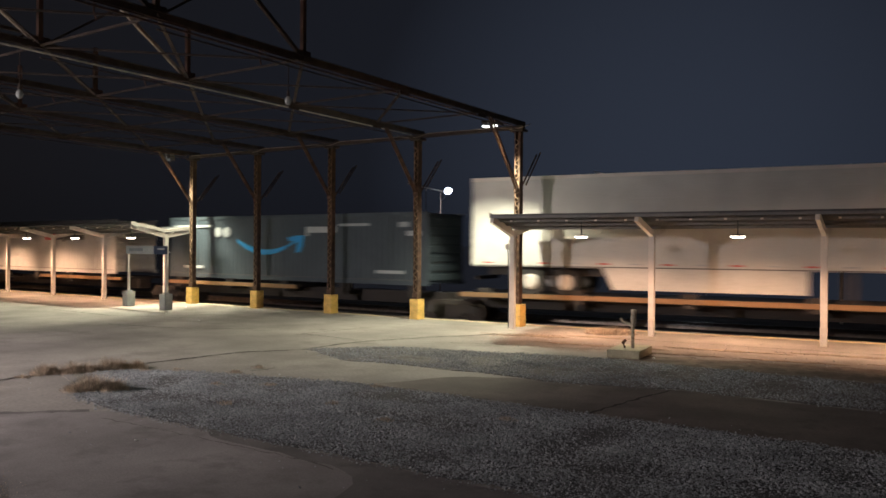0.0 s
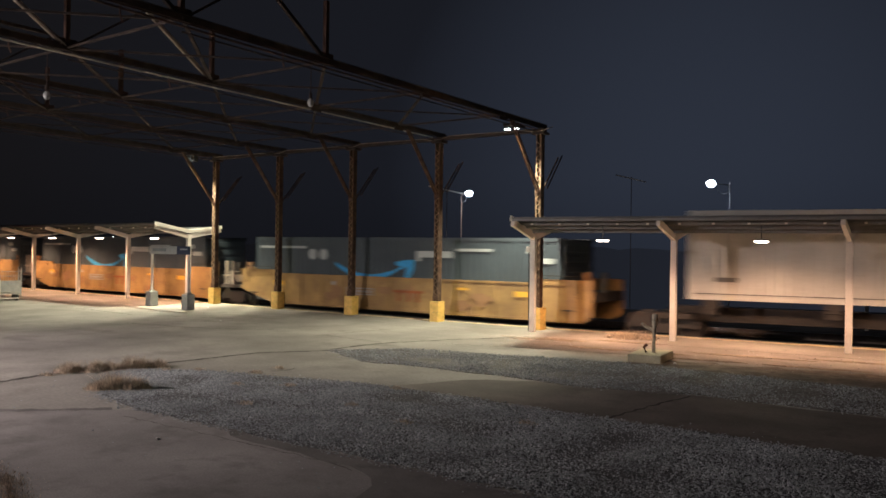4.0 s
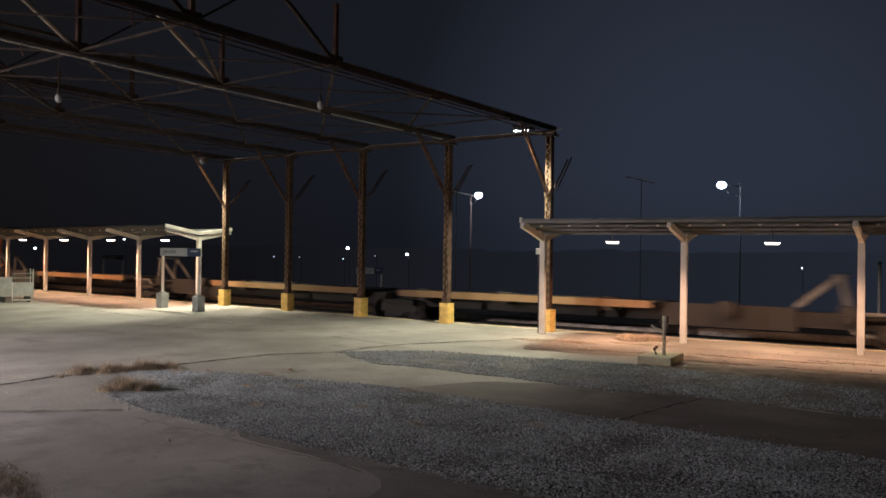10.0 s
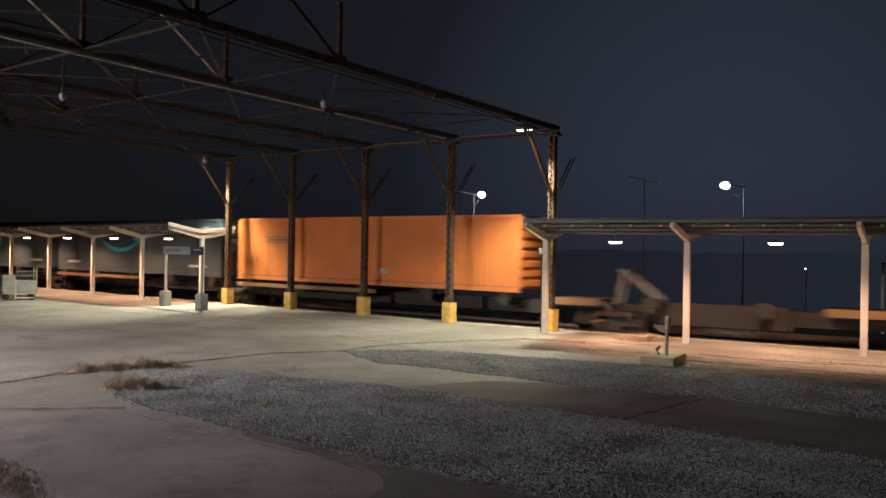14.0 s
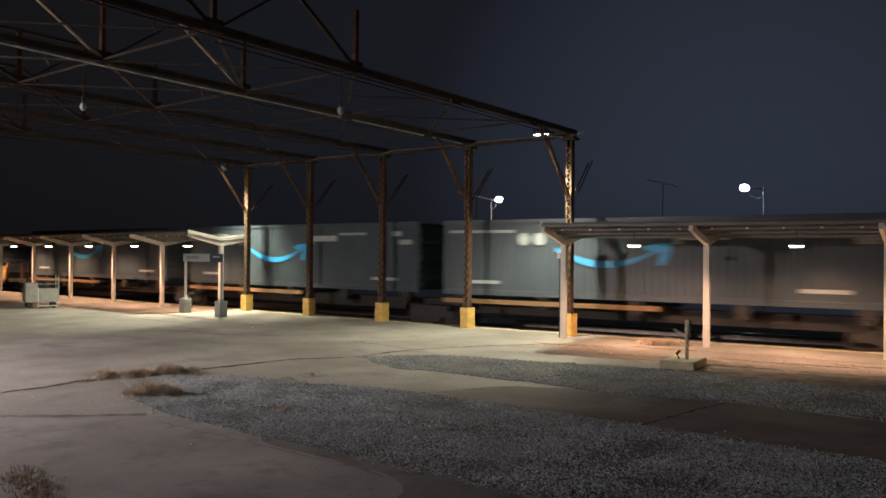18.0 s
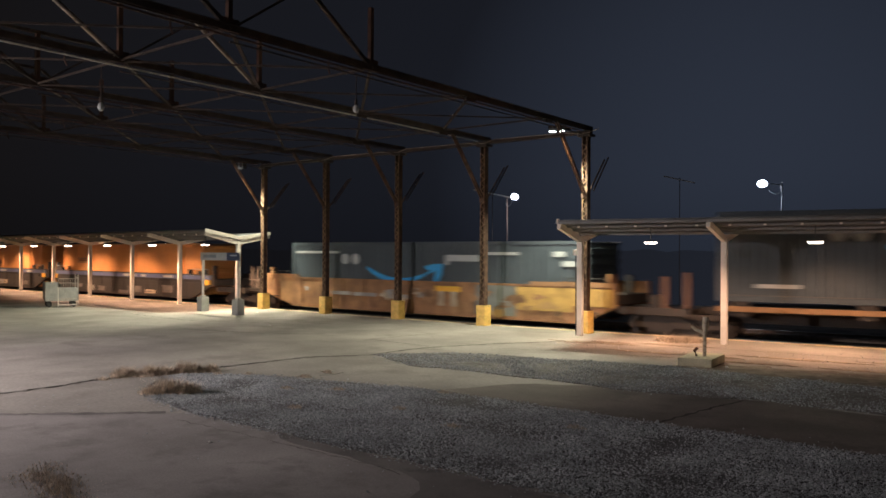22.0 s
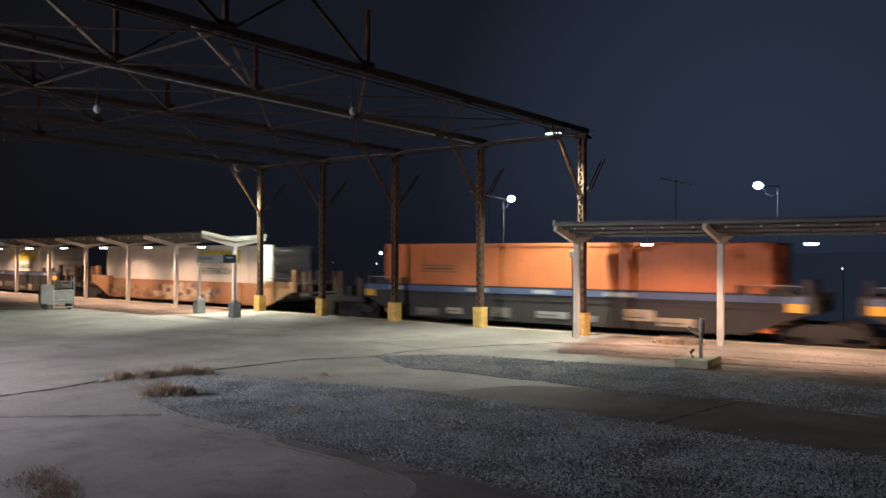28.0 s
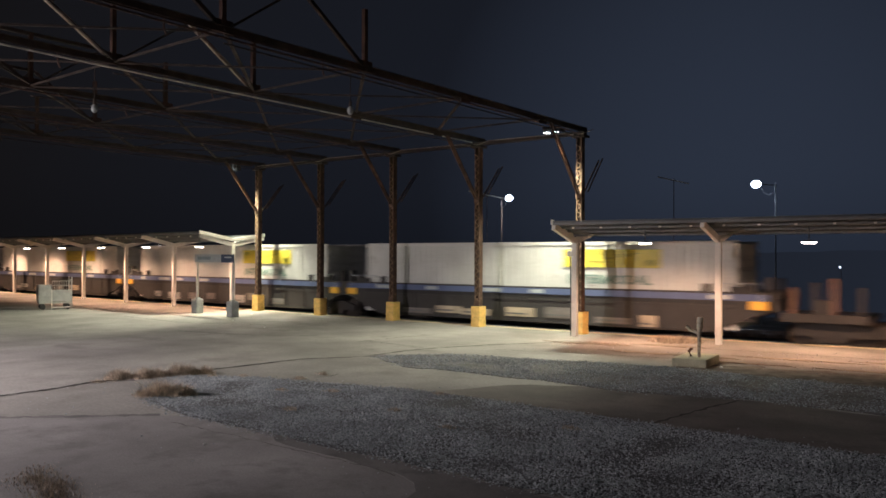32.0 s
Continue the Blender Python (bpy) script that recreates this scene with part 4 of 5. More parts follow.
def well_car(q0, q1, material, label, trim=None, kind="ochre", seed=0, tail=0):
    rnd = random.Random(seed)
    L = q1 - q0
    h = L / 2
    c = thing("well_wagon", label, "rail wagon", None, "wagons of the train")
    zt, zb = (1.56 if trim else 1.60 if kind == "ochre" else 1.32), 0.2
    rise = 0.0 if trim else 0.14
    rear = [(0.0, 0.98), (0.35, 0.92), (1.1, 0.6), (2.1, zb)] if kind != "ochre" or trim else [(0.0, 0.8), (0.4, 0.68), (1.2, 0.45), (2.2, zb)]
    front = rear if kind != "ochre" or trim else [(0.0, 0.45), (0.2, 0.3), (0.5, zb)] if seed != 3 else [(0.0, 0.85), (0.6, 0.6), (1.0, 0.4), (1.4, zb)]
    out = [(-h, zt + rise)] + [(-h + a, b) for a, b in rear] + [(h - a, b) for a, b in front[::-1]] + [(h, zt + rise), (h - 2.3, zt + rise), (h - 2.45, zt), (-h + 2.45, zt), (-h + 2.3, zt + rise)]
    for y in (-0.16, CONT_W + 0.04):
        side = part("side_sill", add_prism(bmesh.new(), out, y, y + 0.12), material, c)
    part("top_flange", box(-h + 0.3, h - 0.3, -0.2, -0.162, zt - 0.06, zt - 0.005), material, c)
    part("bottom_flange", box(-h + 2.1, h - 2.1, -0.2, -0.162, zb + 0.002, zb + 0.09), material, c)
    for sx in (-1, 1):
        part("end_deck", box(min(sx * h - sx * 1.5, sx * h), max(sx * h - sx * 1.5, sx * h), -0.03, CONT_W + 0.03, 0.95, 1.3), car_dark, c)
        part("end_post", box(sx * (h - 0.3) - 0.1, sx * (h - 0.3) + 0.1, 0.0, 0.2, 1.3, 2.05), car_dark if trim else car_brown, c)
        part("end_post", box(sx * (h - 0.3) - 0.1, sx * (h - 0.3) + 0.1, 1.5, 1.7, 1.3, 2.0), car_dark, c)
        part("grab_rail", add_tube(bmesh.new(), [(sx * (h - 0.5), -0.22, 1.1), (sx * (h - 0.5), -0.22, zt + 0.28), (sx * (h - 2.0), -0.22, zt + 0.28), (sx * (h - 2.0), -0.22, zt - 0.1)], 0.018, 6), decal_pale if trim else car_dark, c)
        part("ladder_step", box(sx * (h - 0.9) - 0.2, sx * (h - 0.9) + 0.2, -0.26, -0.165, 0.62, 0.66), car_dark, c)
    part("floor", box(-h + 2.0, h - 2.0, 0.0, CONT_W, zb + 0.01, 0.295), car_dark, c)
    n = 11
    for i in range(n):
        x = -h + 2.7 + (L - 5.4) * i / (n - 1)
        part("rib", box(x - 0.05, x + 0.05, -0.2, -0.162, zb + 0.09, zt - (0.3 if trim else 0.06)), material, c)
    if not trim and kind == "ochre":
        part("walkway", box(-h - 1.75, -h, 0.1, CONT_W - 0.1, 0.78, 0.93), car_dark, c)
        for dx, y in ((1.0, 0.15), (1.65, 0.3)):
            part("end_stanchion", box(-h - dx - 0.055, -h - dx + 0.055, y, y + 0.1, 0.932, 2.08), end_grey, c, "pale grimy stanchion")
        part("cross_rail", box(-h - 1.6, -h - 0.3, 0.12, 0.145, 1.36, 1.41), end_grey, c)
        part("brake_box", box(-h - 1.5, -h - 1.16, 0.42, 0.75, 0.932, 1.55, bevel=0.03), end_grey, c, "pale grimy equipment box")
        part("brake_wheel", add_tube(bmesh.new(), [(-h - 0.65, 0.25, 1.25), (-h - 0.65, 0.28, 1.25)], 0.2, 16), end_grey, c)
    elif not trim:
        for sx in (-1, 1):
            part("walkway", box(min(sx * h, sx * (h + 0.9)), max(sx * h, sx * (h + 0.9)), 0.1, CONT_W - 0.1, 0.78, 0.93), car_dark, c)
            for dx, y in ((0.3, 0.15), (0.75, 0.15), (0.6, 1.9)):
                part("end_stanchion", box(sx * (h + dx) - 0.055, sx * (h + dx) + 0.055, y, y + 0.1, 0.932, 1.98), car_umber, c)
            part("cross_rail", box(min(sx * (h + 0.35), sx * (h + 0.8)), max(sx * (h + 0.35), sx * (h + 0.8)), 0.12, 0.145, 1.4, 1.45), car_umber, c)
    if trim:
        part("top_rail", box(-h + 0.25, h - 0.25, -0.205, -0.164, zt - 0.28, zt - 0.062), trim, c, "dusty blue top rail")
        for i in range(5):
            x = rnd.uniform(-h + 1.5, h - 2.0)
            part("placard", plate(x, x + rnd.uniform(0.4, 1.1), zt - 0.24, zt - 0.1, -0.216), decal_pale, c)
        # flat black strip paints the shade in the slot under the top rail
        part("slot_shade", box(-h + 1.3, h - 1.3, -0.168, -0.1605, zt - 0.42, zt - 0.30), tyre_and_shade_m, c)
        part("mid_rail", box(-h + 1.3, h - 1.3, -0.2, -0.162, zt - 0.52, zt - 0.46), material, c)
        for i in range(7):
            x = -h + 2.4 + (L - 6.0) * (i + rnd.uniform(0.1, 0.6)) / 7
            w, z0 = rnd.uniform(0.5, 1.5), rnd.uniform(0.25, 0.5)
            part("faded_panel", plate(x, x + w, z0, z0 + rnd.uniform(0.2, 0.42), -0.2125), (decal_grey, decal_ash, decal_tan)[rnd.randrange(3)], c)
            part("lettering_bar", plate(x + 0.08, x + w * 0.7, z0 + 0.08, z0 + 0.14, -0.2235), decal_dark, c)
        for sx in (-1, 1):
            for dx, w, z1 in ((0.9, 0.12, 0.30), (1.25, 0.25, 0.18), (2.3, 0.1, 0.26)):
                part("lock_stand", box(sx * (h - dx) - w, sx * (h - dx) + w, -0.19, -0.06, zt + 0.001, zt + z1), car_dark, c)
            part("reflector_plate", plate(sx * (h - 0.55) - 0.28, sx * (h - 0.55) + 0.28, 1.0, 1.28, -0.24), decal_amber, c, "amber safety plate")
    elif kind == "ochre":
        D = [(-2.35, -0.85, 0.8, 1.1, decal_ash), (-2.29, -0.91, 0.845, 1.055, decal_ochre), (-6.6, -6.42, 0.98, 1.16, decal_pale), (-3.2, -3.04, 1.17, 1.33, decal_pale), (-0.6, 0.1, 0.9, 1.18, car_brown), (0.2, 1.75, 0.98, 1.08, decal_rust), (0.42, 0.56, 0.62, 0.98, decal_rust), (0.95, 1.09, 0.62, 0.98, decal_rust), (1.4, 1.54, 0.62, 0.98, decal_rust), (6.0, 6.7, 1.05, 1.25, decal_amber), (-6.8, -6.2, 1.05, 1.25, decal_amber), (3.4, 3.9, 1.2, 1.3, decal_amber)]
        if seed == 3:
            D = [(-4.8, -3.6, 0.86, 1.02, decal_ash), (-3.4, -2.0, 0.84, 1.0, decal_ash), (1.4, 2.7, 1.2, 1.42, decal_amber), (1.55, 1.85, 0.6, 1.2, decal_tan), (2.2, 2.5, 0.6, 1.2, decal_tan), (-6.6, -6.42, 0.98, 1.16, decal_pale), (3.5, 5.4, 0.34, 1.52, decal_slate), (5.45, 7.9, 0.62, 1.5, decal_mustard), (7.9, h - 0.05, 0.86, 1.5, decal_mustard), (6.05, h - 0.02, 1.56, 1.72, car_brown)]
            for i in range(9):
                part("spray_cloud", add_prism(bmesh.new(), blot(-1.4 + 0.29 * i, rnd.uniform(0.85, 1.15), rnd.uniform(0.14, 0.26), 520 + i), -0.2125 - 0.0013 * (i % 3), -0.2075), (decal_tan, decal_ash, decal_umber)[i % 3], c)
            for i in range(10):
                part("rust_smear", add_prism(bmesh.new(), blot(rnd.uniform(3.0, h - 1.8), rnd.uniform(0.45, 1.2), rnd.uniform(0.12, 0.25), 560 + i), -0.2185 - 0.0013 * (i % 3), -0.2135), (decal_umber, car_brown, car_yellow)[i % 3], c)
        for x0, x1, z0, z1, m in D:
            part("marking", plate(x0, x1, z0, z1, -0.212 if m != decal_ochre else -0.223), m, c)
        for i in range(6 if seed != 3 else 0):
            part("lettering_bar", plate(-2.2 + 0.21 * i, -2.05 + 0.21 * i, 0.89, 1.01, -0.2345), decal_ash, c)
        for i in range(5):
            part("dirt_patch", add_prism(bmesh.new(), blot(rnd.uniform(-h + 2.5, h - 2.5), rnd.uniform(0.4, 1.1), rnd.uniform(0.2, 0.4), seed * 17 + i), -0.2065, -0.2015), car_brown, c)
    else:
        for i in range(8):
            part("faded_patch", add_prism(bmesh.new(), blot(-h + 2.4 + i * 0.7, rnd.uniform(0.5, 0.8), rnd.uniform(0.3, 0.42), 300 + i), -0.2065 - 0.0015 * (i % 3), -0.2015), (decal_umber, decal_ochre)[i % 2], c)
        for i, (x, z, r) in enumerate(((-2.1, 0.55, 0.36), (-1.4, 0.8, 0.42), (-0.7, 0.6, 0.45), (0.0, 0.85, 0.4), (0.5, 0.55, 0.42), (1.1, 0.85, 0.38), (1.6, 0.6, 0.36), (2.5, 0.5, 0.34), (3.0, 0.75, 0.26))):
            part("spray_cloud", add_prism(bmesh.new(), blot(x, z, r, 420 + i), -0.2135 - 0.0013 * (i % 3), -0.2085), decal_tan, c)
        for i, (x, z, u, v) in enumerate(((-1.9, 0.9, 0.3, 0.2), (-1.03, 0.77, 0.3, 0.13), (0.04, 0.55, 0.34, 0.11), (0.95, 0.7, 0.26, 0.16))):
            ring = [(x + u * math.cos(k * math.tau / 14), z + v * math.sin(k * math.tau / 14) + 0.15 * u * math.cos(k * math.tau / 14)) for k in range(14)]
            part("spray_oval", add_prism(bmesh.new(), ring, -0.2205, -0.2175), decal_umber, c)
        for i, (x, z, r) in enumerate(((1.35, 1.05, 0.17), (2.3, 0.42, 0.24), (3.1, 0.62, 0.26), (3.6, 0.9, 0.2))):
            part("spray_mark", add_prism(bmesh.new(), blot(x, z, r, 340 + i), -0.2205 - 0.0015 * (i % 2), -0.2175), decal_blue, c)
    if tail:
        e = tail * h
        part("end_platform", box(min(e, e + tail * 2.6), max(e, e + tail * 2.6), 0.1, CONT_W - 0.1, 0.72, 0.9), car_dark, c)
        part("platform_edge", box(min(e + tail * 0.02, e + tail * 2.6), max(e + tail * 0.02, e + tail * 2.6), 0.02, 0.095, 0.66, 0.92), car_dark, c, "dark step edge")
        for k, dx in enumerate({10: (), 3: (1.7, 2.3)}.get(seed, (0.4, 0.95, 1.6, 2.3))):
            part("end_stanchion", box(e + tail * dx - 0.08, e + tail * dx + 0.08, 0.12 + 0.5 * (k % 2), 0.26 + 0.5 * (k % 2), 0.902, 1.75 + 0.15 * (k % 3) + (0.25 if seed == 3 else 0)), (car_umber, car_dark)[k % 2] if seed != 3 else car_umber, c)
        part("brake_box", box(e + tail * 1.25 - 0.2, e + tail * 1.25 + 0.2, 0.3, 0.7, 0.902, 1.35, bevel=0.02), car_dark, c)
        bogie(c, e + tail * 1.5)
    bogie(c, -h - 0.95)
    ROLLING.append((c, q0, q1))
    return c


def spine_car(q0, q1, label, decks, hitch=None):
    L = q1 - q0
    h = L / 2
    c = thing("spine_wagon", label, "rail wagon", None, "wagons of the train")
    part("spine", box(-h, h, 0.95, 1.65, 0.45, 0.95), spine_grime, c)
    for x0, x1 in decks:
        part("deck_plate", box(x0, x1, 0.02, CONT_W - 0.02, 0.95, 1.08), spine_grime, c)
        part("deck_edge", box(x0, x1, -0.06, 0.015, 0.9, 1.07 if hitch is None else 1.16), spine_m, c, "ochre painted deck edge")
    for x in (-h + 1.5, -h + 5.2, 0.0, h - 5.2, h - 1.5):
        part("cross_arm", box(x - 0.2, x + 0.2, 0.0, CONT_W, 0.75, 0.92), spine_grime, c)
        part("saddle", box(x - 0.25, x + 0.25, 0.02, 0.3, 0.93, 1.238), spine_grime, c)
    if hitch is not None:
        hx, s = hitch
        for y in (0.75, 1.75):
            part("hitch_strut", add_beam(bmesh.new(), (hx, y, 2.16), (hx + s * 1.3, y, 1.12), 0.08, 0.13), hitch_m, c, "pale grey folding trailer hitch strut")
            part("hitch_leg", add_beam(bmesh.new(), (hx - s * 0.02, y, 2.16), (hx - s * 0.28, y, 0.95), 0.08, 0.11), hitch_m, c, "pale grey folding trailer hitch leg")
        part("hitch_head", box(hx - 0.17, hx + 0.17, 0.65, 1.85, 2.12, 2.22, bevel=0.02), hitch_m, c, "pale grey hitch plate")
        part("side_plate", box(min(hx + s * 1.2, hx + s * 5.6), max(hx + s * 1.2, hx + s * 5.6), 0.62, 0.7, 0.32, 1.1), spine_grime, c)
        part("bolster_loop", add_tube(bmesh.new(), [(hx - s * 2.0, 0.4, 1.0), (hx - s * 0.6, 0.4, 1.0), (hx - s * 0.35, 0.4, 0.75), (hx - s * 0.5, 0.4, 0.4), (hx - s * 1.0, 0.4, 0.3)], 0.06, 8), hitch_m, c, "pale grey bent bolster bar")
    bogie(c, -h - 0.1)
    part("end_platform", box(-h - 0.5, -h + 0.9, 0.1, CONT_W - 0.1, 0.55, 0.72), spine_grime, c)
    ROLLING.append((c, q0, q1))
    return c


def trailer(q0, q1, label):
    c = thing("road_trailer", label, "trailer", None, "")
    h = (q1 - q0) / 2
    part("box_body", box(-h, h, 0.0, CONT_W, 2.1, 5.42, bevel=0.03), p_white, c)
    part("bottom_rail", box(-h, h, -0.02, 0.0, 2.08, 2.3), p_white, c)
    part("side_skirt", add_prism(bmesh.new(), [(-h + 5.5, 1.32), (h - 4.6, 1.32), (h - 4.6, 2.08), (-h + 5.1, 2.08)], 0.02, 0.05), p_white, c)
    part("rail_line", box(-h + 0.02, h - 0.02, -0.026, -0.021, 2.09, 2.13), decal_dark, c)
    for k in range(14):
        part("reflective_strip", box(-h + 0.5 + k * 1.12, -h + 0.9 + k * 1.12, -0.026, -0.021, 2.2, 2.25), (decal_red, decal_pale)[k % 2], c)
    for k in range(15):
        part("panel_seam", box(-h + 1.05 + k * 1.02, -h + 1.065 + k * 1.02, -0.006, -0.001, 2.31, 5.36), decal_pale, c)
    part("top_rail", box(-h, h, -0.02, 0.0, 5.3, 5.42), white_paint, c)
    for x in (h - 3.6, h - 3.3):
        part("landing_leg", box(x - 0.07, x + 0.07, 0.35, 0.5, 1.05, 2.08), car_dark, c)
    part("bumper_frame", box(-h + 0.02, -h + 0.12, 0.3, 2.3, 1.55, 1.7), car_dark, c)
    part("slider_rail", box(-h + 0.4, -h + 5.0, 0.7, 1.9, 1.75, 2.08), car_dark, c)
    for x in (-h + 2.4, -h + 3.75):
        for y in (0.18, 2.42):
            bm = bmesh.new()
            bmesh.ops.create_cone(bm, cap_ends=True, segments=28, radius1=0.51, radius2=0.51, depth=0.3, matrix=pose(x, y, 1.54, 90))
            w = part("tyre", bm, tyre_and_shade_m, c)
            bm = bmesh.new()
            bmesh.ops.create_cone(bm, cap_ends=True, segments=24, radius1=0.3, radius2=0.22, depth=0.06, matrix=pose(x, y - 0.17, 1.54, 90))
            part("rim", bm, white_paint, c)
    ROLLING.append((c, q0, q1))


def consist():
    ZS, ZW = 1.24, 0.30
    trailer(8.0, 24.4, "white road trailer with a side skirt riding on a spine wagon")
    spine = "grimy articulated spine wagon with ochre deck edges"
    spine_car(7.0, 25.2, spine, [(-8.6, 8.6)])
    cols = {"slate": (p_slate, "slate grey corrugated container with a blue curved band"), "white": (p_white, "white corrugated container with red and dark lettering bars"), "bright": (p_d, "bright orange corrugated container with slatted ends"), "amber": (p_yellow, "amber yellow corrugated container with slatted ends"), "orange": (p_orange, "deep orange corrugated container with slatted ends"), "sign": (p_white, "white corrugated container with a yellow lettered panel")}
    for q, col, kind in ((-10.15, "slate", "smile"), (-31.0, "white", "bars"), (-169.9, "bright", "plain"), (-187.5, "slate", "smile"), (-204.5, "slate", "smile"), (-222.0, "slate", "smile"), (-240.5, "slate", "smile")):
        container(q, q + CONT_L, ZS, cols[col][0], cols[col][1], kind)
        spine_car(q - 0.75, q + CONT_L + 0.75, spine, [(-8.1, 0.9)] if col != "white" else [(0.5, 8.6)])
    for a, b, decks, hitch in ((-113.3, -94.6, [(-9.0, 1.7)], (7.5, -1)), (-131.6, -114.3, [(-2.4, 7.8)], (-8.0, 1)), (-150.2, -132.4, [(-1.9, 7.9), (-11.3, -9.26)], (-8.6, 1))):
        spine_car(a, b, "empty grimy spine wagon with a folding trailer hitch", decks, hitch)
    for k, (q, a, b) in enumerate(((-51.6, -52.5, -34.3), (-71.6, -72.6, -54.5), (-90.6, -93.0, -74.5), (-261.3, -263.2, -244.0))):
        container(q, q + CONT_L, ZW, *cols["slate"], "smile")
        well_car(a, b, *((car_yellow, "ochre yellow well wagon with dirt streaks and lettering bars") if k < 3 else (car_tawny, "tawny well wagon with rust smears and faded spray paint")), seed=k, tail=1 if k == 3 else 0)
    for k, (q, col) in enumerate(((-285.05, "amber"), (-304.45, "amber"), (-324.4, "orange"))):
        container(q, q + CONT_L, ZW, *cols[col], "plain")
        well_car(q - 1.3, q + CONT_L + 1.3, car_dark, "grimy well wagon with a dusty blue top rail", car_blue, seed=10 + k, tail=(1, 0, -1)[k])
    container(-348.35, -348.35 + CONT_L, ZW, *cols["sign"], "sign")
    well_car(-349.9, -330.3, car_brown, "brown well wagon covered in faded spray paint", None, "spray", seed=20)
    for k, q in enumerate((-371.85, -390.6, -409.6, -428.6)):
        container(q, q + CONT_L, ZW, *cols["sign"], "sign")
        well_car(q - 1.3, q + CONT_L + 1.3, car_dark, "grimy well wagon with a dusty blue top rail", car_blue, seed=30 + k, tail=1 if k == 0 else 0)


consist()

# ---- lamps ----
flood_lens = glow("flood_lens", (0.95, 1.0, 0.90), 14.0)
yard_lens = glow("yard_lamp_lens", (0.85, 0.93, 1.0), 60.0)


def floodlight(x, y, z, hooded, power, toward):
    f = thing("floodlight", "small twin floodlight with bright white lenses under the eave", "lamp", pose(x, y, z), "floodlights")
    for dx in (-0.17, 0.17):
        h = part("housing", box(dx - 0.1, dx + 0.1, -0.1, 0.1, 0.0, 0.12, bevel=0.02), canopy_m, f)
        part("lens", box(dx - 0.08, dx + 0.08, -0.1, 0.08, -0.02, -0.002), flood_lens, h, "bright white lens")
        # assumed hood, added to hide the lens and keep light off the columns
        if hooded:
            part("hood", box(dx - 0.12, dx + 0.12, -0.125, -0.105, -0.12, 0.13), canopy_m, h)
            part("hood", box(dx + 0.102, dx + 0.12, -0.105, 0.12, -0.2, 0.13), canopy_m, h)
    part("bracket", box(-0.35, 0.35, -0.02, 0.02, 0.122, 0.2), roof_steel, f)
    part("mount_arm", box(-0.03, 0.03, 0.021, 0.88, 0.13, 0.19), roof_steel, f)
    for dx in (-0.17, 0.17):
        lamp("flood_light", "SPOT", look((x + dx, y, z - 0.09), (x + dx * 4, y - toward, 0)), power, GREENISH, 0.05, 116, 0.45)


floodlight(-15.02, 24.2, 7.03, False, FLOOD_W * 0.48, 1.7)
floodlight(-33.0, 24.2, 7.03, True, FLOOD_W * 0.88, 2.2)


def yard_lamp(x, y, z, side):
    f = thing("yard_lamp", "tall yard lamp pole with a glaring white head", "street lamp", pose(x, y, 0), "yard lamps")
    part("pole", add_tube(bmesh.new(), [(1.5 * side, 0, LOW), (1.5 * side, 0, z + 0.1)], [0.08, 0.06]), canopy_m if side > 0 else rust, f)
    part("arm", add_tube(bmesh.new(), [(1.5 * side, 0, z - 0.15), (1.1 * side, -0.3, z - 0.08), (0.3 * side, -0.65, z)], 0.05), canopy_m, f)
    part("cable_loop", add_tube(bmesh.new(), [(1.45 * side, -0.1, z - 0.1), (1.5 * side, -0.25, z - 0.75), (1.1 * side, -0.4, z - 1.0), (0.6 * side, -0.5, z - 0.75), (0.35 * side, -0.6, z - 0.2)], 0.03, 6), canopy_m, f)
    bm = bmesh.new()
    bmesh.ops.create_uvsphere(bm, u_segments=16, v_segments=10, radius=0.38, matrix=Matrix.Translation((0, -0.7, z)) @ Matrix.Diagonal((1.1, 0.9, 0.82, 1)))
    part("head", bm, yard_lens, f, "glaring white lamp head")
    lamp("yard_light", "SPOT", look((x, y - 0.75, z - 0.5), (x, y - 2, 0)), YARD_W, COOL, 0.4, 172, 0.5)


yard_lamp(-24.65, 75.0, 9.2, 1)
yard_lamp(-51.54, 75.0, 9.11, -1)
# unseen fixture added to carry the forecourt's light; its place is fitted, not known
unseen_lamp = thing("unseen_lamp", "unseen hooded lamp under the roof truss, added to light the forecourt", "lamp", pose(COL_X[2], -1.8, 6.08))
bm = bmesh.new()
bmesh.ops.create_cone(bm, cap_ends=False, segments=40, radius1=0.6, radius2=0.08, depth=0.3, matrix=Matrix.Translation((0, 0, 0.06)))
part("hood", bm, canopy_m, unseen_lamp, "wide dark enamel hood")
part("lens", add_tube(bmesh.new(), [(0, 0, 0.06), (0, 0, 0.1)], 0.1, 16), flood_lens, unseen_lamp, "bright white lens")
part("stem", add_tube(bmesh.new(), [(0, 0, 0.24), (0, 0, chord_z(-1.8) + 0.05 - 6.08)], 0.07, 8), roof_steel, unseen_lamp)
lamp("unseen_light", "SPOT", look((COL_X[2], -1.8, 5.9), (-21.7, 2.6, 0)), BUILD_W, MOONY, 0.45, 152, 0.95)


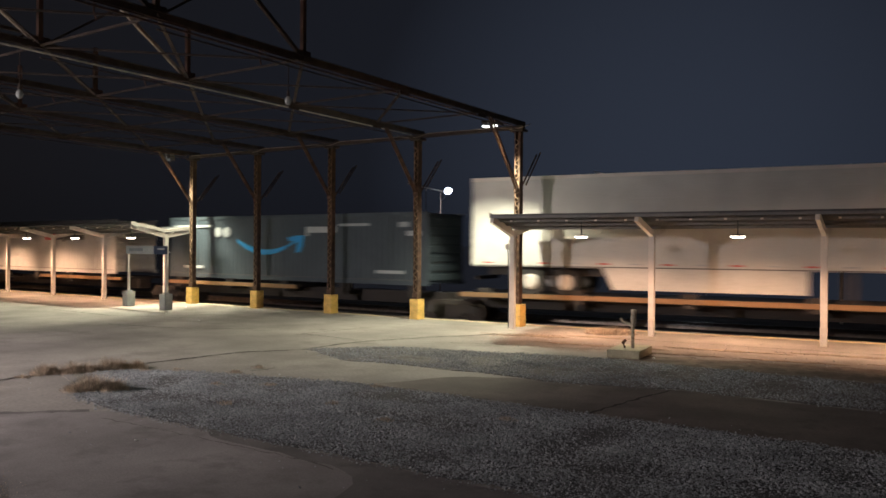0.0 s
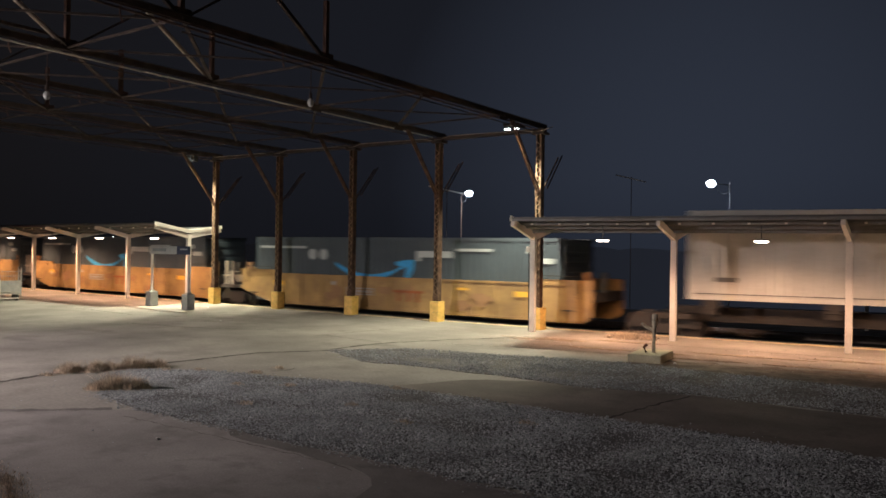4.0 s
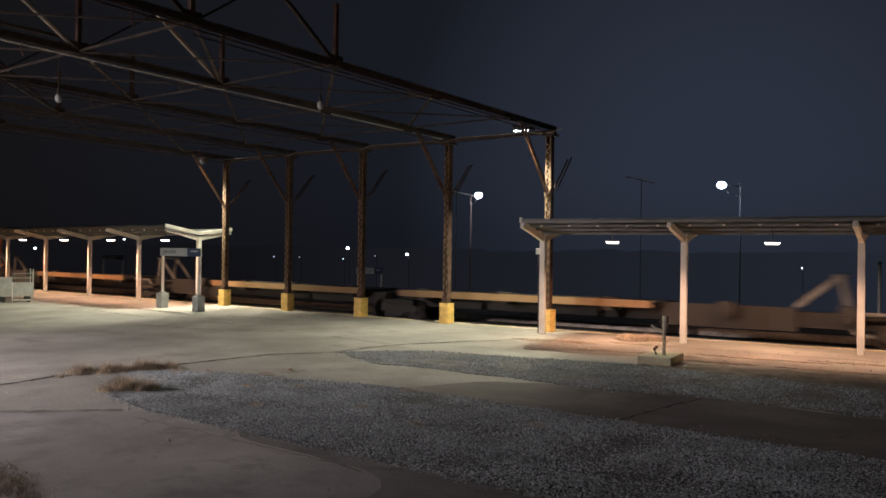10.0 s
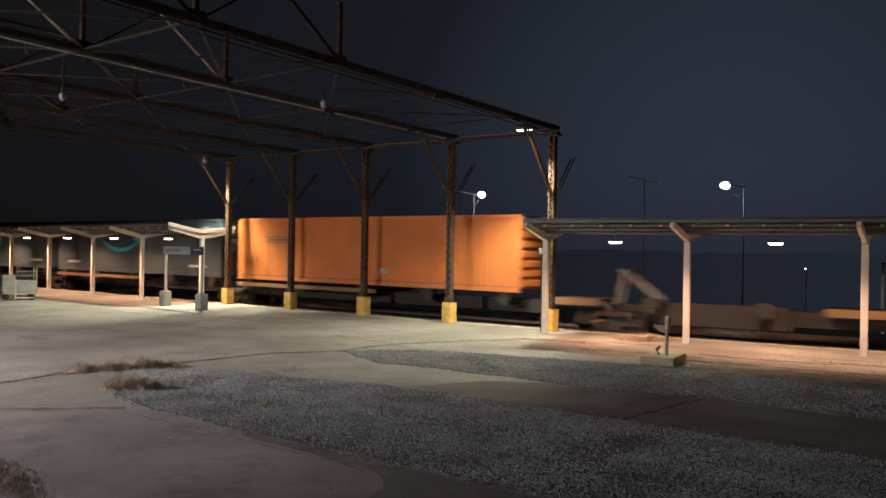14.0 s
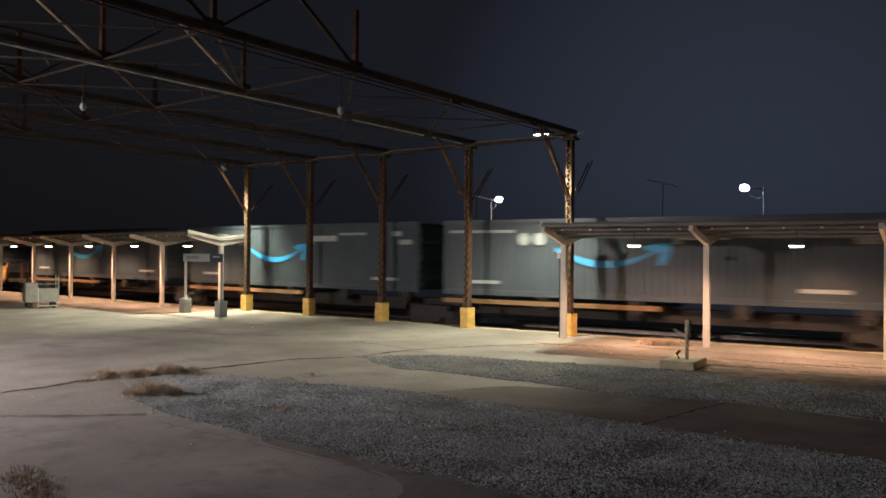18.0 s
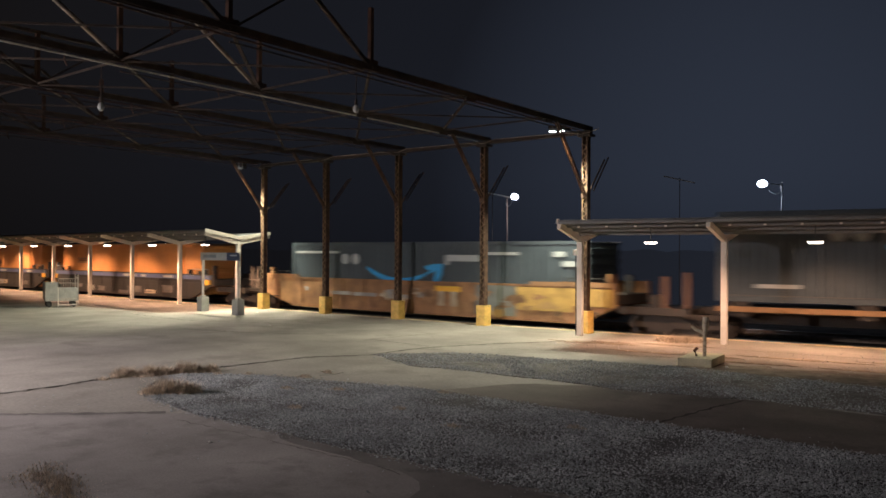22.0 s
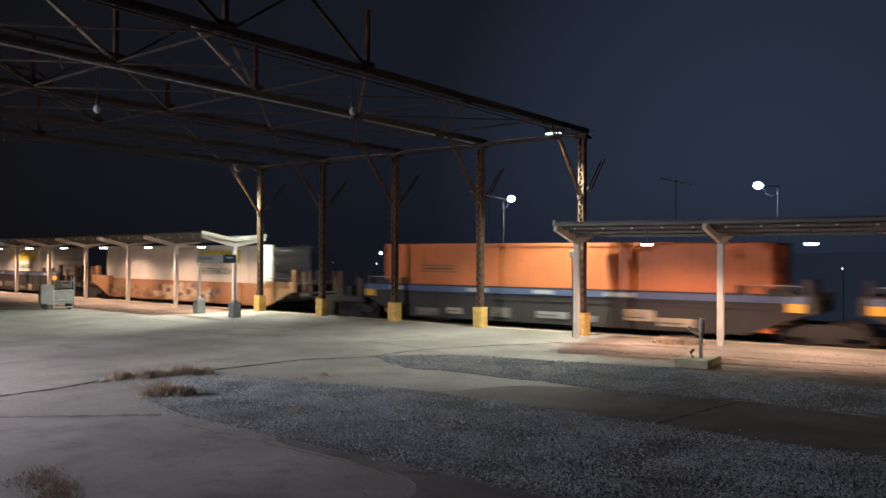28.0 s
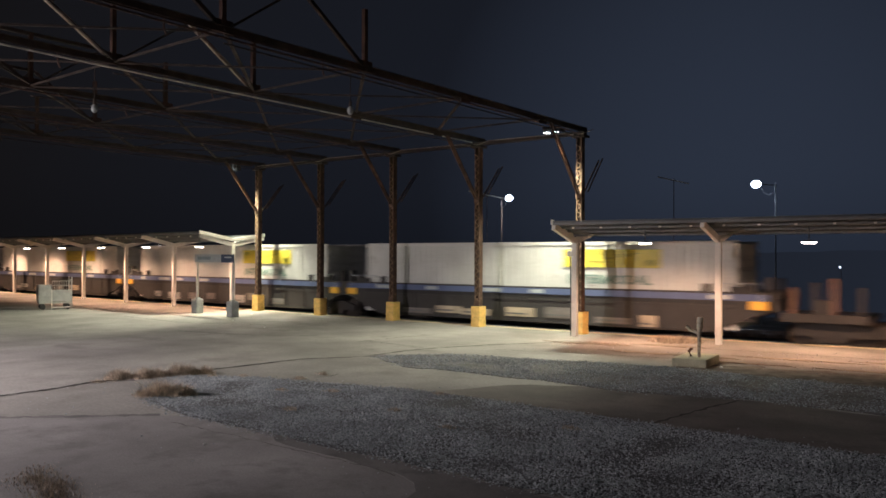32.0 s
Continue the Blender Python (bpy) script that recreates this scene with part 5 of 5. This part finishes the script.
def far_lamp(name, slope, rise, r, power, dist=122.0):
    """A small lamp far across the yard, on its own mast."""
    m = glow("far_glow", (0.86, 0.93, 1.0), power)
    r *= (0.6 if slope > -1.3 else 0.5) * dist / 260
    x, y, z = slope * dist, dist, 2.748 + rise * dist
    f = thing("far_lamp", "tiny distant lamp glowing across the dark yard", "lamp", pose(x, y, 0), "far lamps")
    bm = bmesh.new()
    bmesh.ops.create_icosphere(bm, subdivisions=2, radius=r, matrix=Matrix.Translation((0, 0, z)))
    part("globe", bm, m, f)
    part("mast", add_tube(bmesh.new(), [(0, 0.6, LOW), (0, 0.6, z)], 0.045, 6), roof_steel, f)


for slope, rise, r, power in ((-0.962, 0.0045, 1.0, 14), (-0.831, -0.0045, 0.85, 12), (-1.148, -0.0125, 0.35, 5), (-0.972, -0.0135, 0.35, 5), (-2.034, -0.0045, 1.3, 12), (-1.638, 0.0185, 0.9, 9), (-0.238, -0.0125, 0.3, 7), (-1.08, -0.012, 0.25, 2), (-1.36, -0.012, 0.25, 2), (-0.90, -0.008, 0.3, 1.2), (-0.745, -0.012, 0.25, 1.5)):
    far_lamp("far_lamp", slope, rise, r, power)

def utility_pole(x, y, z, reach, tilt):
    """A dark wooden pole with a slanting pale crossarm near its top."""
    p = thing("utility_pole", "dark wooden utility pole with a pale slanting crossarm", "pole", pose(x, y, 0), "utility poles")
    part("shaft", add_tube(bmesh.new(), [(0, 0, LOW), (0, 0, z + 0.2)], [0.05, 0.04], 8), roof_steel, p)
    part("crossarm", add_beam(bmesh.new(), (-reach, -0.16, z + tilt), (reach, -0.16, z - tilt), 0.1, 0.12), conduit_m, p, "pale crossarm")


bulb_glass = mat("milky_glass", (0.34, 0.36, 0.36), 0.25, scale=4, vary=0.1, fine=30, bump=0)
utility_pole(-33.35, 76.5, 10.2, 1.6, 0.42)
utility_pole(-56.2, 76.5, 9.8, 2.6, 0.55)


def haze_backdrop():
    """A low glowing sheet, painting haze beyond the yard, with an uneven top."""
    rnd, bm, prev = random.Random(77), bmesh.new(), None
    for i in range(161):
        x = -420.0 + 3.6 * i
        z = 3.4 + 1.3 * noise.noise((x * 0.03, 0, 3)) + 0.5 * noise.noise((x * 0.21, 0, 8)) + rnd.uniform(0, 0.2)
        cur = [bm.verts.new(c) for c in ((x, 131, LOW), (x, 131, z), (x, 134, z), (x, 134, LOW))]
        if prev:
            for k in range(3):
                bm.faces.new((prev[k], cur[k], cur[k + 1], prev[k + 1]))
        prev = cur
    # emission paints lens haze, brighter to the right
    m = glow("painted_haze", (0.3, 0.34, 0.44), 1.0)
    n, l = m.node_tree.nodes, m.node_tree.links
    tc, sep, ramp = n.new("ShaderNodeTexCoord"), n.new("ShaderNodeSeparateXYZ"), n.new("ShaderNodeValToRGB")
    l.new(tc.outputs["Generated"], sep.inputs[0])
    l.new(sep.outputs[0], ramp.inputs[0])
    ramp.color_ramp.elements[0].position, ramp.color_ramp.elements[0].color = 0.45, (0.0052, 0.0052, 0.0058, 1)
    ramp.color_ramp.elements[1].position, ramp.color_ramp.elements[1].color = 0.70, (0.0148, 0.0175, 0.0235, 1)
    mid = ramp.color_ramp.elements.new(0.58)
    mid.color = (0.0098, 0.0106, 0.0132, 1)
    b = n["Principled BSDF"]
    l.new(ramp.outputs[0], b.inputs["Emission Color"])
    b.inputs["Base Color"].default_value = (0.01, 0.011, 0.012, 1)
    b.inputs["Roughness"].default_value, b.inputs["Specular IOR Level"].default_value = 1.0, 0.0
    solid("backdrop", bm, m, "dim glowing backdrop that paints haze beyond the yard", "backdrop")


haze_backdrop()

# ---- small things on the platform ----
def station_sign(x0, y0, x1, y1, ztop, label, blocks=True):
    sg = thing("platform_sign", label, "sign", None, "platform signs")
    a, b = Vector((x0, y0, 0)), Vector((x1, y1, 0))
    d = (b - a).normalized()
    for p in (a, b):
        post = part("post", add_beam(bmesh.new(), p + Vector((0, 0, 0.0 if not blocks else 0.66)), p + Vector((0, 0, ztop)), 0.09, 0.09, d), white_paint, sg)
        if blocks:
            bm = add_box(bmesh.new(), -0.2, 0.2, -0.2, 0.2, 0, 0.68, bevel=0.02)
            blk = part("footing", bm, block_grey, sg, "grey concrete footing")
            blk.location = p
            cap = part("collar", box(-0.1, 0.1, -0.1, 0.1, 0.682, 0.74), block_grey, sg)
            cap.location = p
    nrm = Vector((d.y, -d.x, 0)) * 0.06
    z0, z1 = ztop - 0.36, ztop
    def face(f0, f1, off, material, name, zb=z0, zt=z1, lab=""):
        p, q = a.lerp(b, f0) + nrm + nrm.normalized() * off, a.lerp(b, f1) + nrm + nrm.normalized() * off
        bm = add_beam(bmesh.new(), p + Vector((0, 0, (zb + zt) / 2)), q + Vector((0, 0, (zb + zt) / 2)), 0.03, zt - zb)
        return part(name, bm, material, sg, lab)
    face(-0.04, 0.72, 0.0, sign_grey, "panel", lab="pale grey sign panel")
    face(0.72, 1.06, 0.0, sign_navy, "panel_end", lab="dark navy sign end")
    face(0.06, 0.42, 0.02, sign_text, "lettering_bar", z0 + 0.12, z1 - 0.1)
    face(0.82, 1.0, 0.02, sign_pale, "lettering_bar", z0 + 0.2, z1 - 0.1)
    return sg


sign_grey = mat("sign_grey", (0.36, 0.40, 0.42), 0.5, scale=3, vary=0.08, fine=40, bump=0)
sign_navy = mat("sign_navy", (0.03, 0.05, 0.10), 0.45, scale=3, vary=0.1, fine=40, bump=0)
sign_text = mat("sign_lettering", (0.20, 0.24, 0.27), 0.5, scale=3, vary=0.1, fine=40, bump=0)
sign_pale = mat("sign_pale", (0.45, 0.5, 0.55), 0.5, scale=3, vary=0.1, fine=40, bump=0)
station_sign(-33.2, 22.25, -30.1, 21.98, 2.76, "grey platform sign with a navy end on two footed posts")
station_sign(-65.4, 38.0, -62.4, 38.0, 2.5, "grey platform sign across the tracks on two thin posts", False)
station_sign(-35.6, 38.0, -33.6, 38.0, 2.1, "grey platform sign across the tracks on two thin posts", False)
for ob in [o for o in scene.objects if o.name.startswith("platform_sign")][1:]:
    ob.location.z = -0.4

base = thing("broken_post", "broken steel post with a side stub on a pale concrete block", "post", pose(-8.15, 20.05, 0, 0, 0, 8))
part("concrete_block", box(-0.42, 0.42, -0.68, 0.68, 0, 0.21, bevel=0.02), base_m := mat("pale_concrete", (0.46, 0.43, 0.30), 0.8, scale=4, vary=0.15, fine=40, bump=0.3), base, "pale yellowish concrete block")
part("upright", add_tube(bmesh.new(), [(0.1, -0.1, 0.21), (0.1, -0.1, 0.75), (0.12, -0.1, 1.0)], 0.05, 10), post_m := mat("weathered_grey_steel", (0.52, 0.47, 0.38), 0.7, 0.2, scale=6, vary=0.2, fine=50, bump=0.2, stain=(0.2, 0.13, 0.08)), base)
part("sleeve", add_tube(bmesh.new(), [(0.12, -0.1, 0.9), (0.13, -0.1, 1.2)], 0.075, 10), post_m, base)
part("side_stub", add_tube(bmesh.new(), [(0.1, -0.1, 0.78), (-0.1, -0.1, 0.86), (-0.22, -0.1, 0.96)], 0.04, 8), post_m, base)
part("bent_stub", add_tube(bmesh.new(), [(-0.08, -0.15, 0.21), (-0.14, -0.15, 0.34), (-0.06, -0.15, 0.42)], 0.04, 8), rust, base)

cart_m = mat("galvanised_cart_steel", (0.40, 0.41, 0.40), 0.5, 0.3, scale=4, vary=0.15, fine=40, bump=0.05)
cart = thing("baggage_cart", "grey steel baggage cart with mesh sides standing on the platform", "cart", pose(-41.0, 19.2, 0, 0, 0, 72) @ Matrix.Diagonal((0.74, 0.85, 1.0, 1.0)))
part("bed", box(-1.0, 1.0, -0.55, 0.55, 0.3, 0.38), cart_m, cart)
part("end_panel", box(-1.04, -1.0, -0.55, 0.55, 0.385, 1.25), cart_m, cart, "solid grey end panel")
part("front_panel", box(-0.995, -0.25, -0.58, -0.552, 0.385, 1.25), cart_m, cart, "solid grey side panel")
part("side_panel", box(-0.2, 0.96, -0.565, -0.55, 0.42, 0.98), cart_m, cart, "grey sheet steel side panel")
part("leg", box(-0.26, -0.2, -0.6, -0.575, 0.02, 1.0), white_paint, cart, "white tubular leg")
part("foot_rail", box(-0.26, 0.9, -0.6, -0.575, 0.10, 0.14), white_paint, cart, "white lower rail")
for i in range(9):
    x = -0.2 + i * 0.145
    part("upright_bar", box(x - 0.009, x + 0.009, -0.57, -0.546, 0.985, 1.42), cart_m, cart)
for z in (0.6, 0.78, 1.2, 1.42):
    part("cross_bar", box(-0.19, 1.0, -0.58, -0.571, z - 0.015, z + 0.015), cart_m, cart)
for y in (-0.55, 0.55):
    part("corner_post", box(0.97, 1.03, y - 0.03, y + 0.03, 0.1, 1.62), cart_m, cart)
part("handle_bar", box(0.98, 1.02, -0.5, 0.5, 1.45, 1.49), cart_m, cart)
for x in (-0.75, 0.75):
    for y in (-0.45, 0.45):
        bm = bmesh.new()
        bmesh.ops.create_cone(bm, cap_ends=True, segments=18, radius1=0.15, radius2=0.15, depth=0.07, matrix=pose(x, y, 0.15, 90))
        w = part("wheel", bm, tyre_and_shade_m, cart)

far_pole = thing("marker_pole", "thin pale marker pole beyond the tracks", "pole", pose(-6.0, 38.0, -0.36))
part("shaft", add_tube(bmesh.new(), [(0, 0, 0), (0, 0, 2.9)], 0.07, 8), white_paint, far_pole)
part("cap", add_tube(bmesh.new(), [(0, 0, 2.9), (0, 0, 2.96)], 0.09, 8), canopy_m, far_pole)

for x, y, z in ((-19.79, 10.25, 6.42), (-14.93, 14.46, 6.42)):
    bl = thing("hanging_lamp", "unlit hanging lamp with a milky glass globe", "lamp", pose(x, y, z), "unlit hanging lamps")
    bm = bmesh.new()
    bmesh.ops.create_uvsphere(bm, u_segments=12, v_segments=8, radius=0.085, matrix=Matrix.Diagonal((1, 1, 1.35, 1)))
    part("globe", bm, bulb_glass, bl)
    part("socket", add_tube(bmesh.new(), [(0, 0, 0.105), (0, 0, 0.24)], 0.04, 8), roof_steel, bl)
    part("stem", add_tube(bmesh.new(), [(0, 0, 0.24), (0, 0, chord_z(y) - z)], 0.012, 6), roof_steel, bl)

for x, y, turn in ((-14.24, 24.16, 0), (-33.2, 24.2, 0)):
    jb = thing("junction_box", "small white electrical box on a canopy post", "junction box", pose(x, y, 2.72, 0, 0, turn))
    part("case", box(-0.065, 0.065, -0.07, 0.07, 0, 0.2, bevel=0.012), white_paint, jb)
    part("conduit", add_tube(bmesh.new(), [(0, 0, 0), (0.02, 0, -0.9), (0.03, 0, -2.7)], 0.018, 6), canopy_m, jb)


# litter
paper_m = mat("crumpled_paper", (0.7, 0.7, 0.68), 0.8, scale=20, vary=0.1, fine=60, bump=0.2)
for k, (x, y, r) in enumerate(((-7.39, 19.75, 0.05), (-24.6, 19.4, 0.04), (-10.1, 6.9, 0.03), (-28.2, 20.6, 0.04), (-30.6, 23.4, 0.05))):
    bm = bmesh.new()
    bmesh.ops.create_icosphere(bm, subdivisions=2, radius=r)
    for v in bm.verts:
        v.co *= 0.7 + 0.6 * abs(noise.noise(v.co * 40 + Vector((k, 0, 0))))
        v.co.z = max(v.co.z * 0.6, -r * 0.2)
    scrap = tagged(new("paper_scrap", mesh_from("paper_scrap", bm, paper_m)), "small crumpled scrap of white paper on the pavement", "litter", "paper scraps")
    scrap.matrix_world = pose(x, y, r * 0.2 + 0.012)

def motions():
    for ob, q0, q1 in ROLLING:
        walk(ob, [(t, ride(q0, q1, t)) for t in range(0, 33)])


motions()
